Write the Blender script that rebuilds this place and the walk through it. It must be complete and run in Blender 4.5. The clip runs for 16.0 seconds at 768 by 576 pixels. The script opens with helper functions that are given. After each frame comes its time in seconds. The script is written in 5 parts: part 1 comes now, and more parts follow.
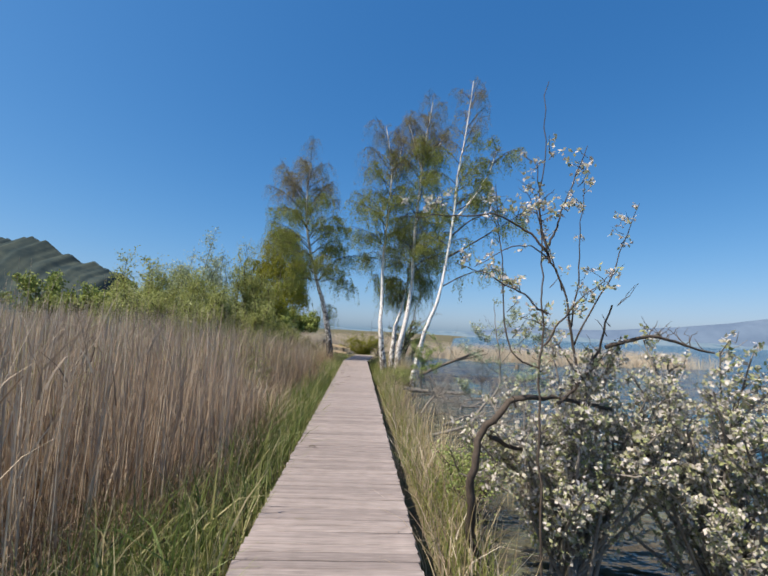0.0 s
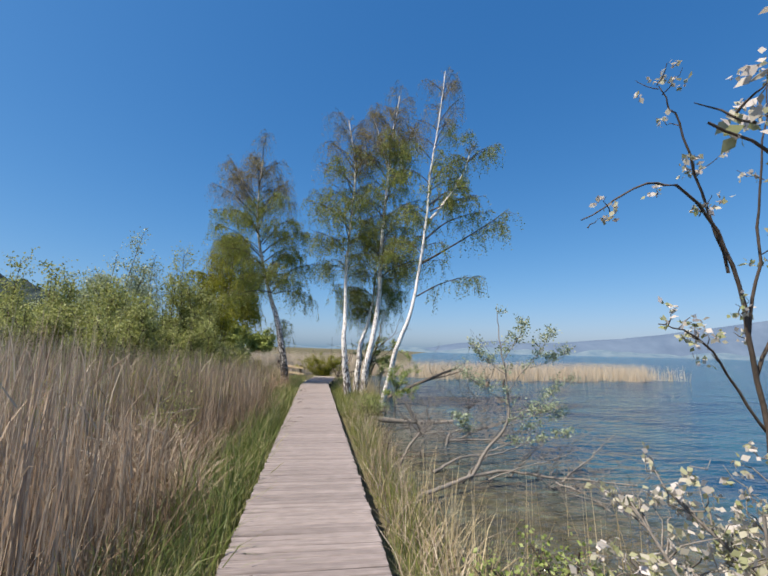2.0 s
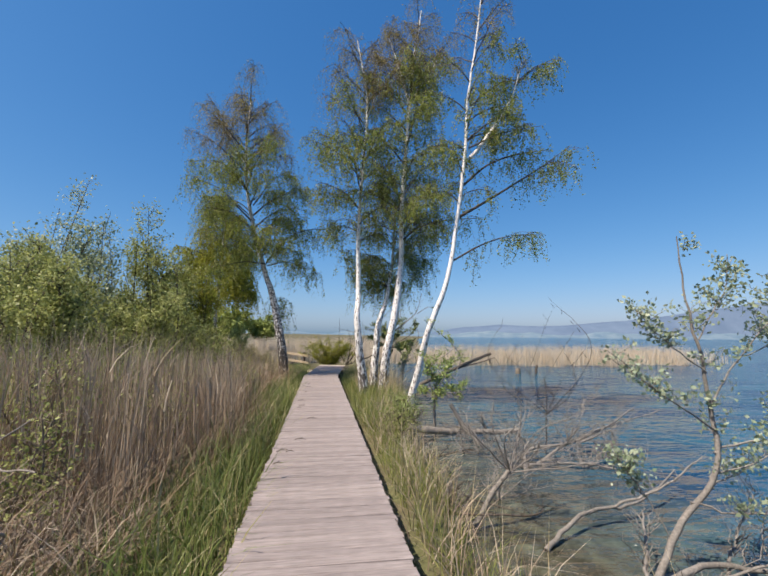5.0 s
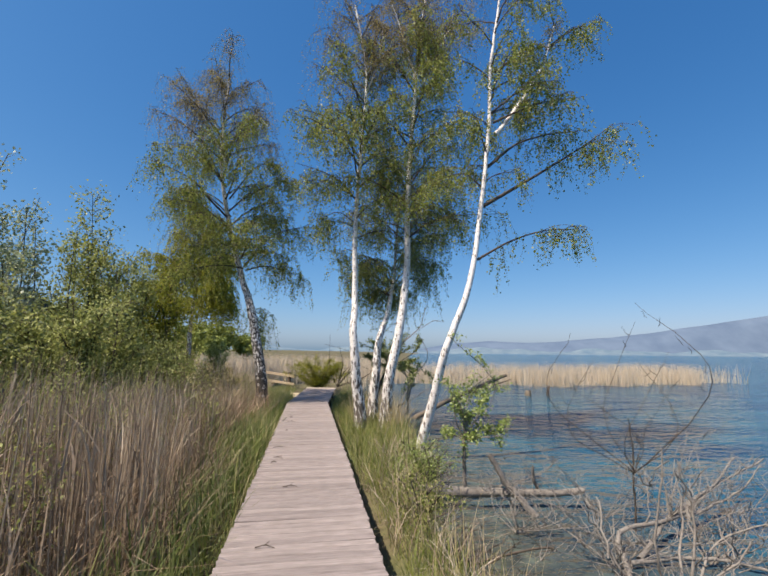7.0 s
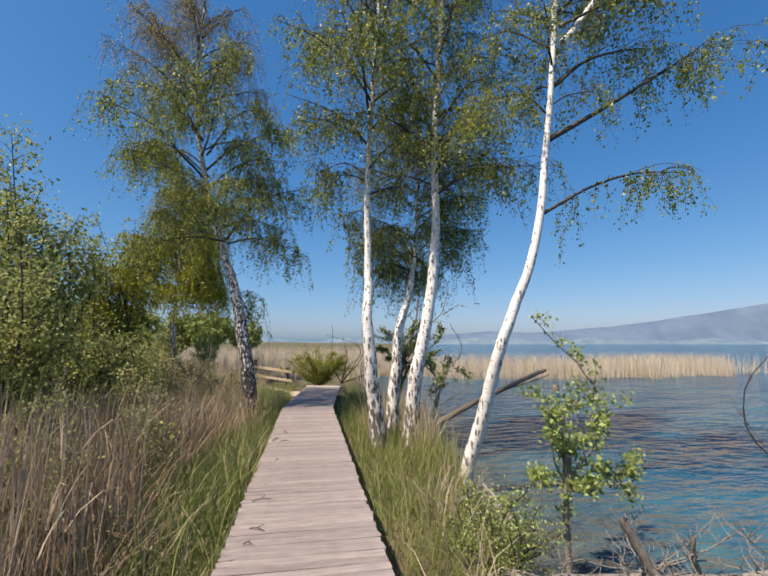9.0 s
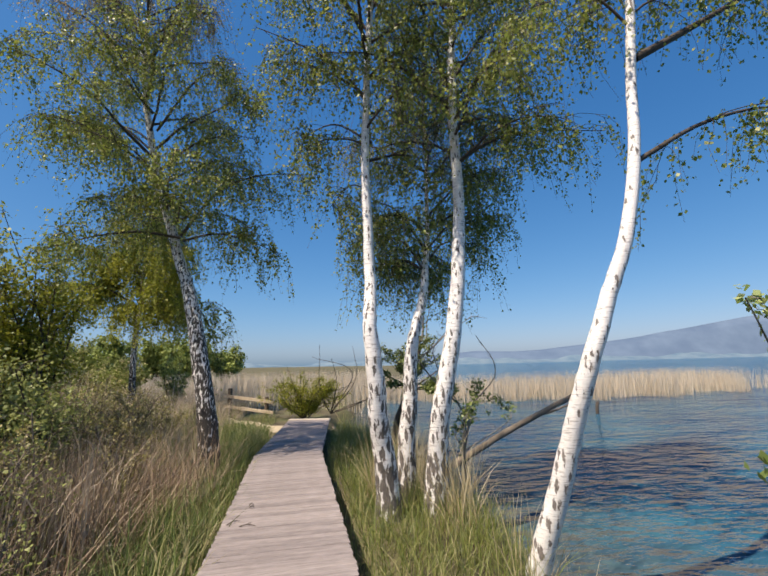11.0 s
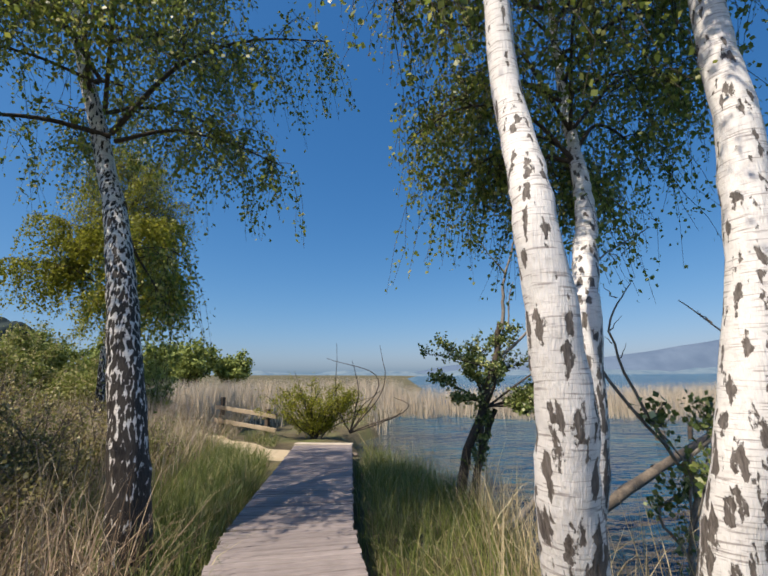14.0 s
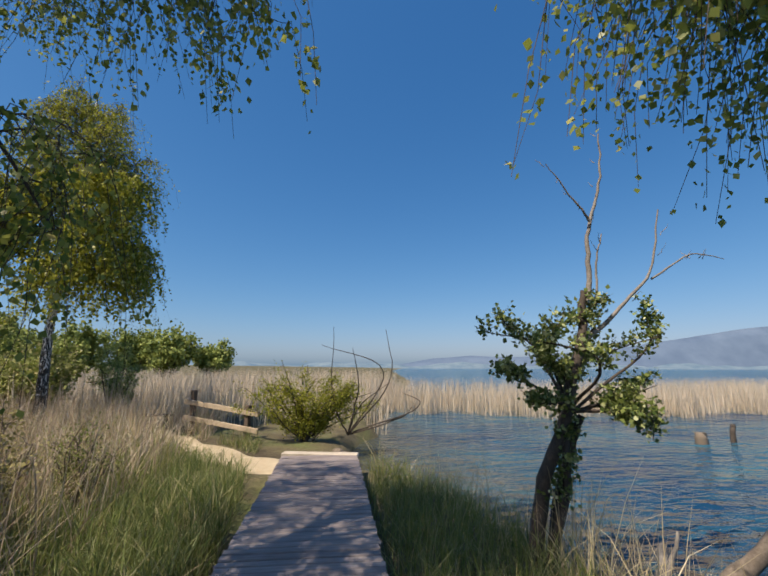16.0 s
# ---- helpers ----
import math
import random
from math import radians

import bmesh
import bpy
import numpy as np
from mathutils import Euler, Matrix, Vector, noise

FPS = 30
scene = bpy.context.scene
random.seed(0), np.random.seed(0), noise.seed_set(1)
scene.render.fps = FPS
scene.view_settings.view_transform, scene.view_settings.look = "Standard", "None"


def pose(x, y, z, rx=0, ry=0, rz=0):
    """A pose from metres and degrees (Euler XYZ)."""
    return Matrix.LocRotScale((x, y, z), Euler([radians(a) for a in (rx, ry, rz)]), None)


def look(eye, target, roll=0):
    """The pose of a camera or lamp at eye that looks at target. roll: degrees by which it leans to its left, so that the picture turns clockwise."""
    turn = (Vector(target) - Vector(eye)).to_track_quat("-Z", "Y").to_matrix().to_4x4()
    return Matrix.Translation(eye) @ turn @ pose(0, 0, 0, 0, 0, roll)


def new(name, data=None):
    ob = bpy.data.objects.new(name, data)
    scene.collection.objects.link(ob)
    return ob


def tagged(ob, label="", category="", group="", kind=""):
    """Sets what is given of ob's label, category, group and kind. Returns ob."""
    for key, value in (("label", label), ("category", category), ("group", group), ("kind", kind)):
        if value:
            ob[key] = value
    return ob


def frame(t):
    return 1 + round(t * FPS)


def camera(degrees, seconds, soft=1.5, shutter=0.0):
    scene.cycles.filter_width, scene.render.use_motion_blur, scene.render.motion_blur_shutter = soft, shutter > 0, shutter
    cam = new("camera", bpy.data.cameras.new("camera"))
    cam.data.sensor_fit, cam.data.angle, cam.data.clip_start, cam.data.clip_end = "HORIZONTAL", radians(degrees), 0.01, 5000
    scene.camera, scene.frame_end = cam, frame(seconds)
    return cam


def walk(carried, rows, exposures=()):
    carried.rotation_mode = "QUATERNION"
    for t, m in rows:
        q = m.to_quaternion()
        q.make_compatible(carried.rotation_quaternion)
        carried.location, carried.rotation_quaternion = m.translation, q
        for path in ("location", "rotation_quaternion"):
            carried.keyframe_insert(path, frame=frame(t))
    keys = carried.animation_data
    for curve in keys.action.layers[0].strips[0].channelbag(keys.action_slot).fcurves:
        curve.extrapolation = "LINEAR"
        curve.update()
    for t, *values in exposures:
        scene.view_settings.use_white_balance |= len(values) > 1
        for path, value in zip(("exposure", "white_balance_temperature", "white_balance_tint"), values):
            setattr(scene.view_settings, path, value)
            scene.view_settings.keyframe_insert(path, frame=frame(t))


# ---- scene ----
cam = camera(85.6, 16.0, soft=1.8)
# seconds, place, turn in degrees
ROWS = [
    (0.0, 0.065, -0.119, 1.546, 96.15, -2.54, -3.38),
    (0.5, 0.036, 0.453, 1.545, 96.98, -2.05, -3.58),
    (1.0, 0.015, 1.038, 1.567, 98.46, -1.92, -6.8),
    (1.5, 0.024, 1.661, 1.571, 99.23, -1.81, -8.86),
    (2.0, -0.059, 2.333, 1.603, 98.62, -1.35, -9.16),
    (2.5, -0.047, 3.012, 1.569, 97.81, -0.7, -8.71),
    (3.0, -0.131, 3.671, 1.56, 96.77, -0.39, -8.3),
    (3.5, -0.125, 4.31, 1.548, 95.79, -0.26, -7.35),
    (4.0, -0.109, 4.966, 1.447, 95.96, -0.32, -7.25),
    (6.5, -0.085, 8.175, 1.617, 98.33, -0.81, -10.98),
    (7.0, -0.051, 8.834, 1.581, 98.84, -0.58, -10.0),
    (7.5, -0.076, 9.528, 1.614, 98.66, -0.77, -10.26),
    (8.0, -0.031, 10.226, 1.574, 98.3, -0.38, -9.99),
    (8.5, -0.024, 10.916, 1.548, 98.25, -0.61, -10.35),
    (9.0, -0.053, 11.578, 1.597, 97.65, -0.05, -10.06),
    (11.5, 0.068, 14.633, 1.588, 101.36, 1.32, -12.24),
    (12.0, 0.038, 15.319, 1.536, 101.68, 0.66, -12.27),
    (12.5, 0.027, 16.021, 1.512, 101.37, 0.69, -10.56),
    (13.0, 0.056, 16.708, 1.462, 101.73, -0.08, -9.19),
    (13.5, 0.04, 17.332, 1.48, 101.64, 0.42, -9.35),
    (14.0, 0.046, 17.884, 1.477, 101.96, 0.44, -10.45),
    (14.5, -0.068, 18.425, 1.472, 102.17, 0.31, -12.96),
    (15.0, -0.028, 18.986, 1.488, 101.48, 0.63, -12.89),
    (15.5, -0.151, 19.553, 1.433, 101.56, -0.09, -14.21),
    (16.0, -0.092, 20.175, 1.446, 100.91, -0.21, -12.6),
]
walk(cam, [(t, pose(x, y, z, rx, ry, rz)) for t, x, y, z, rx, ry, rz in ROWS],
     exposures=[(0, 0.5, 6980, 10), (3.5, 0.5, 6980, 12), (6.5, 0.53, 7200, 13), (9, 0.52, 7300, 13), (12.5, 0.42, 7150, 13), (14, 0.34, 7100, 12), (14.6, 0.28, 7100, 12), (15, 0.15, 6850, 10), (16, 0.36, 7350, 13)])

# ---- world, sun, exposure ----
SUN_AZ = math.atan2(-0.88, -0.475)          # clockwise from +y
SUN_EL = radians(57)
world = bpy.data.worlds.new("sky")
scene.world = world
world.use_nodes = True
wn = world.node_tree.nodes
sky = wn.new("ShaderNodeTexSky")
sky.sky_type, sky.sun_disc = "NISHITA", False
sky.sun_elevation, sky.sun_rotation = SUN_EL, SUN_AZ
sky.air_density, sky.dust_density, sky.ozone_density, sky.altitude = 1.0, 1.5, 2.2, 400
wl = world.node_tree.links
split, merge = wn.new("ShaderNodeSeparateColor"), wn.new("ShaderNodeCombineColor")
wl.new(sky.outputs[0], split.inputs[0])
for ch, (gain, power) in enumerate(((8.2, 1.5), (6.5, 0.90), (8.0, 0.67))):      # a deep blue, clear spring sky
    unit, pw, up = wn.new("ShaderNodeMath"), wn.new("ShaderNodeMath"), wn.new("ShaderNodeMath")
    unit.operation, pw.operation, up.operation = "MULTIPLY", "POWER", "MULTIPLY"
    unit.inputs[1].default_value, pw.inputs[1].default_value, up.inputs[1].default_value = 0.11, power, gain
    wl.new(split.outputs[ch], unit.inputs[0])
    wl.new(unit.outputs[0], pw.inputs[0])
    wl.new(pw.outputs[0], up.inputs[0])
    wl.new(up.outputs[0], merge.inputs[ch])
wl.new(merge.outputs[0], wn["Background"].inputs[0])
wn["Background"].inputs[1].default_value = 0.1
sun = new("sun", bpy.data.lights.new("sun", "SUN"))
sun.data.energy, sun.data.angle, sun.data.color = 4.9, radians(0.53), (1.0, 0.94, 0.84)
sun_dir = Vector((math.sin(SUN_AZ) * math.cos(SUN_EL), math.cos(SUN_AZ) * math.cos(SUN_EL), math.sin(SUN_EL)))
sun.matrix_world = look(sun_dir * 60, (0, 0, 0))

RNG = np.random.default_rng(7)


# ---- materials ----
def material(name, rough=0.8):
    m = bpy.data.materials.new(name)
    m.use_nodes = True
    b = m.node_tree.nodes["Principled BSDF"]
    b.inputs["Roughness"].default_value = rough
    b.inputs["Specular IOR Level"].default_value = 0.3
    return m, m.node_tree.nodes, m.node_tree.links, b


def ramp(nodes, stops, interp="LINEAR"):
    r = nodes.new("ShaderNodeValToRGB")
    r.color_ramp.interpolation = interp
    e = r.color_ramp.elements
    while len(e) < len(stops):
        e.new(0.5)
    for el, (p, c) in zip(e, stops):
        el.position, el.color = p, (*c, 1) if len(c) == 3 else c
    return r


def coords(nodes, links, scale=(1, 1, 1), kind="Object"):
    t, mp = nodes.new("ShaderNodeTexCoord"), nodes.new("ShaderNodeMapping")
    mp.inputs["Scale"].default_value = scale
    links.new(t.outputs[kind], mp.inputs[0])
    return mp.outputs[0]


def noise_node(nodes, links, vec, scale, detail=4, rough=0.6):
    n = nodes.new("ShaderNodeTexNoise")
    n.inputs["Scale"].default_value, n.inputs["Detail"].default_value, n.inputs["Roughness"].default_value = scale, detail, rough
    links.new(vec, n.inputs["Vector"])
    return n


def mix(nodes, links, fac, a, b, mode="MIX"):
    m = nodes.new("ShaderNodeMix")
    m.data_type, m.blend_type = "RGBA", mode
    for sock, v in ((m.inputs[0], fac), (m.inputs[6], a), (m.inputs[7], b)):
        if isinstance(v, bpy.types.NodeSocket):
            links.new(v, sock)
        elif isinstance(v, (int, float)):
            sock.default_value = v
        else:
            sock.default_value = (*v, 1)
    return m.outputs[2]


def bump(nodes, links, height, b, strength=0.4, dist=0.02):
    bp = nodes.new("ShaderNodeBump")
    bp.inputs["Strength"].default_value, bp.inputs["Distance"].default_value = strength, dist
    links.new(height, bp.inputs["Height"])
    links.new(bp.outputs[0], b.inputs["Normal"])


def blade_mat(name, stops, patch, rough=0.6, trans=0.25):
    """Leaves and blades: each one its own shade, with patches over the stand, and light coming through."""
    m, n, l, b = material(name, rough)
    g = n.new("ShaderNodeNewGeometry")
    r = ramp(n, stops)
    l.new(g.outputs["Random Per Island"], r.inputs[0])
    nz = noise_node(n, l, coords(n, l), 0.55, 3)
    pr = ramp(n, [(0.42, (0, 0, 0)), (0.6, (1, 1, 1))])
    l.new(nz.outputs[0], pr.inputs[0])
    half = n.new("ShaderNodeMath")
    half.operation = "MULTIPLY"
    half.inputs[1].default_value = 0.5
    l.new(pr.outputs[0], half.inputs[0])
    col = mix(n, l, half.outputs[0], r.outputs[0], patch)
    l.new(col, b.inputs["Base Color"])
    t = n.new("ShaderNodeBsdfTranslucent")
    l.new(col, t.inputs[0])
    mx = n.new("ShaderNodeMixShader")
    mx.inputs[0].default_value = trans
    l.new(b.outputs[0], mx.inputs[1])
    l.new(t.outputs[0], mx.inputs[2])
    l.new(mx.outputs[0], n["Material Output"].inputs[0])
    return m


REED = blade_mat("dry_reed", [(0, (0.22, 0.155, 0.11)), (0.35, (0.38, 0.295, 0.22)), (0.7, (0.53, 0.44, 0.335)), (1, (0.68, 0.60, 0.48))], (0.36, 0.265, 0.195))
OLDREED = blade_mat("old_reed", [(0, (0.14, 0.10, 0.07)), (0.35, (0.295, 0.225, 0.16)), (0.7, (0.45, 0.365, 0.275)), (1, (0.64, 0.56, 0.44))], (0.26, 0.19, 0.135))
THATCH = blade_mat("dead_thatch", [(0, (0.13, 0.085, 0.055)), (0.6, (0.30, 0.21, 0.14)), (1, (0.52, 0.42, 0.31))], (0.22, 0.15, 0.10), 0.8, 0.15)
REEDFAR = blade_mat("straw_reed", [(0, (0.48, 0.39, 0.28)), (0.5, (0.63, 0.53, 0.40)), (1, (0.73, 0.63, 0.50))], (0.57, 0.47, 0.35))
GRASS = blade_mat("green_grass", [(0, (0.07, 0.105, 0.026)), (0.45, (0.150, 0.205, 0.058)), (0.75, (0.29, 0.30, 0.115)), (1, (0.58, 0.49, 0.30))], (0.165, 0.20, 0.055), 0.45, 0.35)
SEDGE = blade_mat("yellow_green_grass", [(0, (0.11, 0.15, 0.03)), (0.5, (0.23, 0.27, 0.07)), (0.8, (0.35, 0.34, 0.13)), (1, (0.54, 0.46, 0.26))], (0.24, 0.25, 0.07), 0.5, 0.4)
STRAW = blade_mat("straw_grass", [(0, (0.36, 0.28, 0.15)), (0.6, (0.55, 0.45, 0.28)), (1, (0.66, 0.57, 0.39))], (0.45, 0.36, 0.2), 0.6, 0.3)
BIRCHLEAF = blade_mat("birch_leaf", [(0, (0.095, 0.145, 0.032)), (0.5, (0.205, 0.26, 0.06)), (0.85, (0.39, 0.41, 0.10)), (1, (0.54, 0.48, 0.18))], (0.26, 0.295, 0.055), 0.4, 0.5)
TOPLEAF = blade_mat("young_leaf", [(0, (0.22, 0.185, 0.06)), (0.6, (0.36, 0.30, 0.11)), (1, (0.52, 0.38, 0.18))], (0.29, 0.265, 0.08), 0.5, 0.4)
SCRUBLEAF = blade_mat("scrub_leaf", [(0, (0.18, 0.16, 0.055)), (0.5, (0.33, 0.29, 0.10)), (0.85, (0.46, 0.40, 0.18)), (1, (0.62, 0.55, 0.33))], (0.32, 0.28, 0.10), 0.45, 0.35)
WEEPLEAF = blade_mat("weeping_leaf", [(0, (0.144, 0.177, 0.017)), (0.5, (0.288, 0.301, 0.034)), (1, (0.486, 0.460, 0.069))], (0.234, 0.248, 0.034), 0.45, 0.45)
WILLOWLEAF = blade_mat("willow_leaf", [(0, (0.168, 0.198, 0.060)), (0.5, (0.312, 0.342, 0.108)), (1, (0.504, 0.528, 0.228))], (0.276, 0.300, 0.084), 0.5, 0.45)
GREYLEAF = blade_mat("grey_willow_leaf", [(0, (0.198, 0.260, 0.157)), (0.5, (0.343, 0.402, 0.266)), (1, (0.581, 0.623, 0.460))], (0.290, 0.350, 0.206), 0.5, 0.42)
PALELEAF = blade_mat("pale_seed_leaf", [(0, (0.24, 0.28, 0.10)), (0.35, (0.42, 0.43, 0.25)), (0.6, (0.55, 0.51, 0.45)), (1, (0.78, 0.72, 0.70))], (0.50, 0.46, 0.40), 0.6, 0.35)
FRESHLEAF = blade_mat("fresh_leaf", [(0, (0.154, 0.220, 0.055)), (0.5, (0.286, 0.363, 0.099)), (1, (0.495, 0.550, 0.242))], (0.264, 0.319, 0.099), 0.45, 0.4)
ALDERLEAF = blade_mat("alder_leaf", [(0, (0.048, 0.090, 0.025)), (0.5, (0.146, 0.195, 0.048)), (0.9, (0.406, 0.439, 0.146)), (1, (0.812, 0.812, 0.455))], (0.146, 0.179, 0.048), 0.35, 0.3)
FARLEAF = blade_mat("far_tree_leaf", [(0, (0.125, 0.170, 0.036)), (0.5, (0.235, 0.285, 0.07)), (1, (0.37, 0.41, 0.12))], (0.20, 0.235, 0.066), 0.7, 0.2)


def wood_mat(name, dark, light, scale=(3, 3, 30), rough=0.85, random_obj=False):
    m, n, l, b = material(name, rough)
    vec = coords(n, l, scale)
    if random_obj:
        shift, off = n.new("ShaderNodeObjectInfo"), n.new("ShaderNodeVectorMath")
        off.operation = "MULTIPLY_ADD"
        off.inputs[1].default_value = (40, 60, 80)
        l.new(shift.outputs["Random"], off.inputs[0])
        l.new(vec, off.inputs[2])
        vec = off.outputs[0]
    a = noise_node(n, l, vec, 3, 6, 0.7)
    big = noise_node(n, l, coords(n, l), 2.3, 3)
    r = ramp(n, [(0.25, dark), (0.75, light)])
    l.new(a.outputs[0], r.inputs[0])
    r2 = ramp(n, [(0.3, (0.72, 0.70, 0.68)), (0.7, (1.08, 1.06, 1.04))])
    l.new(big.outputs[0], r2.inputs[0])
    col = mix(n, l, 1.0, r.outputs[0], r2.outputs[0], "MULTIPLY")
    if random_obj:
        oi = n.new("ShaderNodeObjectInfo")
        r3 = ramp(n, [(0, (0.84, 0.82, 0.82)), (0.5, (1, 0.98, 0.98)), (1, (1.13, 1.11, 1.10))])
        l.new(oi.outputs["Random"], r3.inputs[0])
        col = mix(n, l, 1.0, col, r3.outputs[0], "MULTIPLY")
    l.new(col, b.inputs["Base Color"])
    bump(n, l, a.outputs[0], b, 0.5, 0.006)
    return m


PLANK = wood_mat("weathered_plank", (0.165, 0.143, 0.138), (0.385, 0.345, 0.335), (1.2, 26, 26), 0.8, True)
ENDPLANK = wood_mat("pale_plank", (0.42, 0.36, 0.29), (0.62, 0.55, 0.45), (1.2, 26, 26), 0.8)
BEAM = wood_mat("dark_beam", (0.07, 0.055, 0.045), (0.16, 0.13, 0.11), (20, 2, 20))
RAIL = wood_mat("fence_wood", (0.30, 0.24, 0.17), (0.52, 0.43, 0.32), (4, 30, 30))
POST = wood_mat("post_wood", (0.06, 0.045, 0.035), (0.17, 0.13, 0.10), (25, 25, 3))
DEADWOOD = wood_mat("dead_wood", (0.11, 0.098, 0.088), (0.36, 0.335, 0.305), (14, 14, 14))
DARKBARK = wood_mat("dark_bark", (0.035, 0.028, 0.024), (0.13, 0.105, 0.085), (16, 16, 6))
WETLOG = wood_mat("wet_log", (0.10, 0.08, 0.06), (0.28, 0.23, 0.18), (10, 10, 10))


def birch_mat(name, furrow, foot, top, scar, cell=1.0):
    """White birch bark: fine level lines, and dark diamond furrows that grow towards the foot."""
    m, n, l, b = material(name, 0.65)
    base = noise_node(n, l, coords(n, l, (6, 6, 14)), 2.5, 5)
    r = ramp(n, [(0.22, (0.56, 0.52, 0.49)), (0.45, (0.80, 0.77, 0.74)), (0.75, (0.88, 0.85, 0.82))])
    l.new(base.outputs[0], r.inputs[0])
    fine = noise_node(n, l, coords(n, l, (5, 5, 75)), 1.4, 3, 0.5)
    fr = ramp(n, [(0.57, (0, 0, 0)), (0.66, (1, 1, 1))])
    l.new(fine.outputs[0], fr.inputs[0])
    faint = n.new("ShaderNodeMath")
    faint.operation = "MULTIPLY"
    faint.inputs[1].default_value = 0.7
    l.new(fr.outputs[0], faint.inputs[0])
    col = mix(n, l, faint.outputs[0], r.outputs[0], (0.26, 0.21, 0.19))
    # diamonds
    warp = noise_node(n, l, coords(n, l, (75, 75, 11.0)), 1.0, 4, 0.7)
    vor = n.new("ShaderNodeTexVoronoi")
    vor.distance = "MANHATTAN"
    vor.inputs["Scale"].default_value = 1.0
    bend = n.new("ShaderNodeVectorMath")
    bend.operation = "MULTIPLY_ADD"
    bend.inputs[1].default_value = (0.9, 0.9, 0.9)
    l.new(noise_node(n, l, coords(n, l, (22, 22, 12)), 1.0, 3, 0.6).outputs["Color"], bend.inputs[0])
    l.new(coords(n, l, (16 * cell, 16 * cell, 4.6 * cell)), bend.inputs[2])
    l.new(bend.outputs[0], vor.inputs["Vector"])
    rag = noise_node(n, l, coords(n, l, (48, 48, 20)), 1.0, 5, 0.7)
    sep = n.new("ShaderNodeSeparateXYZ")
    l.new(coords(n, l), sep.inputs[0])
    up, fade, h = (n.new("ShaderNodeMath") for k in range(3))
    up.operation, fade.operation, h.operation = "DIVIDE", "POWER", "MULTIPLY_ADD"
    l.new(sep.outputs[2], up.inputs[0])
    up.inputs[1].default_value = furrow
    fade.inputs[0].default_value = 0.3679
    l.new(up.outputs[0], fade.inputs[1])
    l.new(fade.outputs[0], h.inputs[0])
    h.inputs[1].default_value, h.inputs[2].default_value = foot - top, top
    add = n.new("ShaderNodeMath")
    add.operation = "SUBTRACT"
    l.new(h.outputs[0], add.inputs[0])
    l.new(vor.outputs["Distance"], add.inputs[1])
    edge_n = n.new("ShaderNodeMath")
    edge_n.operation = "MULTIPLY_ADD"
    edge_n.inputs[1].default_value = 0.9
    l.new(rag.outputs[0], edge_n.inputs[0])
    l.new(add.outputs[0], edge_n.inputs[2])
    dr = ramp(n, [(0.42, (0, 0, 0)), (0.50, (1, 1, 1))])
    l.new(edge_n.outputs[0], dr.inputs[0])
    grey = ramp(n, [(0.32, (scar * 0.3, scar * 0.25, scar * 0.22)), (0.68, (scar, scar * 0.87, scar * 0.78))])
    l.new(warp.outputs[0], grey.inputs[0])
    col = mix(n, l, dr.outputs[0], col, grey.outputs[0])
    l.new(col, b.inputs["Base Color"])
    inv = n.new("ShaderNodeMath")
    inv.operation = "MULTIPLY_ADD"
    inv.inputs[1].default_value = -0.6
    l.new(dr.outputs[0], inv.inputs[0])
    l.new(warp.outputs[0], inv.inputs[2])
    bump(n, l, inv.outputs[0], b, 0.7, 0.015)
    return m


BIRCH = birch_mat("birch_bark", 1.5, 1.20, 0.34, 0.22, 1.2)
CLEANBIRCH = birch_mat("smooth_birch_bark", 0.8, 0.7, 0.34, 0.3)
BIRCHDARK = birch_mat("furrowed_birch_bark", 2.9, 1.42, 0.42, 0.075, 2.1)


def ground_mat():
    m, n, l, b = material("marsh_soil", 0.95)
    a = noise_node(n, l, coords(n, l), 0.8, 6)
    f = noise_node(n, l, coords(n, l), 14, 5)
    r = ramp(n, [(0.3, (0.07, 0.055, 0.035)), (0.5, (0.13, 0.11, 0.06)), (0.7, (0.12, 0.14, 0.05))])
    l.new(a.outputs[0], r.inputs[0])
    r2 = ramp(n, [(0.3, (0.6, 0.6, 0.6)), (0.7, (1.2, 1.2, 1.2))])
    l.new(f.outputs[0], r2.inputs[0])
    l.new(mix(n, l, 1.0, r.outputs[0], r2.outputs[0], "MULTIPLY"), b.inputs["Base Color"])
    bump(n, l, f.outputs[0], b, 0.8, 0.05)
    return m


def sand_mat():
    m, n, l, b = material("sand", 0.95)
    a = noise_node(n, l, coords(n, l), 2.5, 6)
    r = ramp(n, [(0.3, (0.34, 0.27, 0.17)), (0.7, (0.52, 0.43, 0.30))])
    l.new(a.outputs[0], r.inputs[0])
    l.new(r.outputs[0], b.inputs["Base Color"])
    bump(n, l, noise_node(n, l, coords(n, l), 30, 4).outputs[0], b, 0.6, 0.02)
    return m


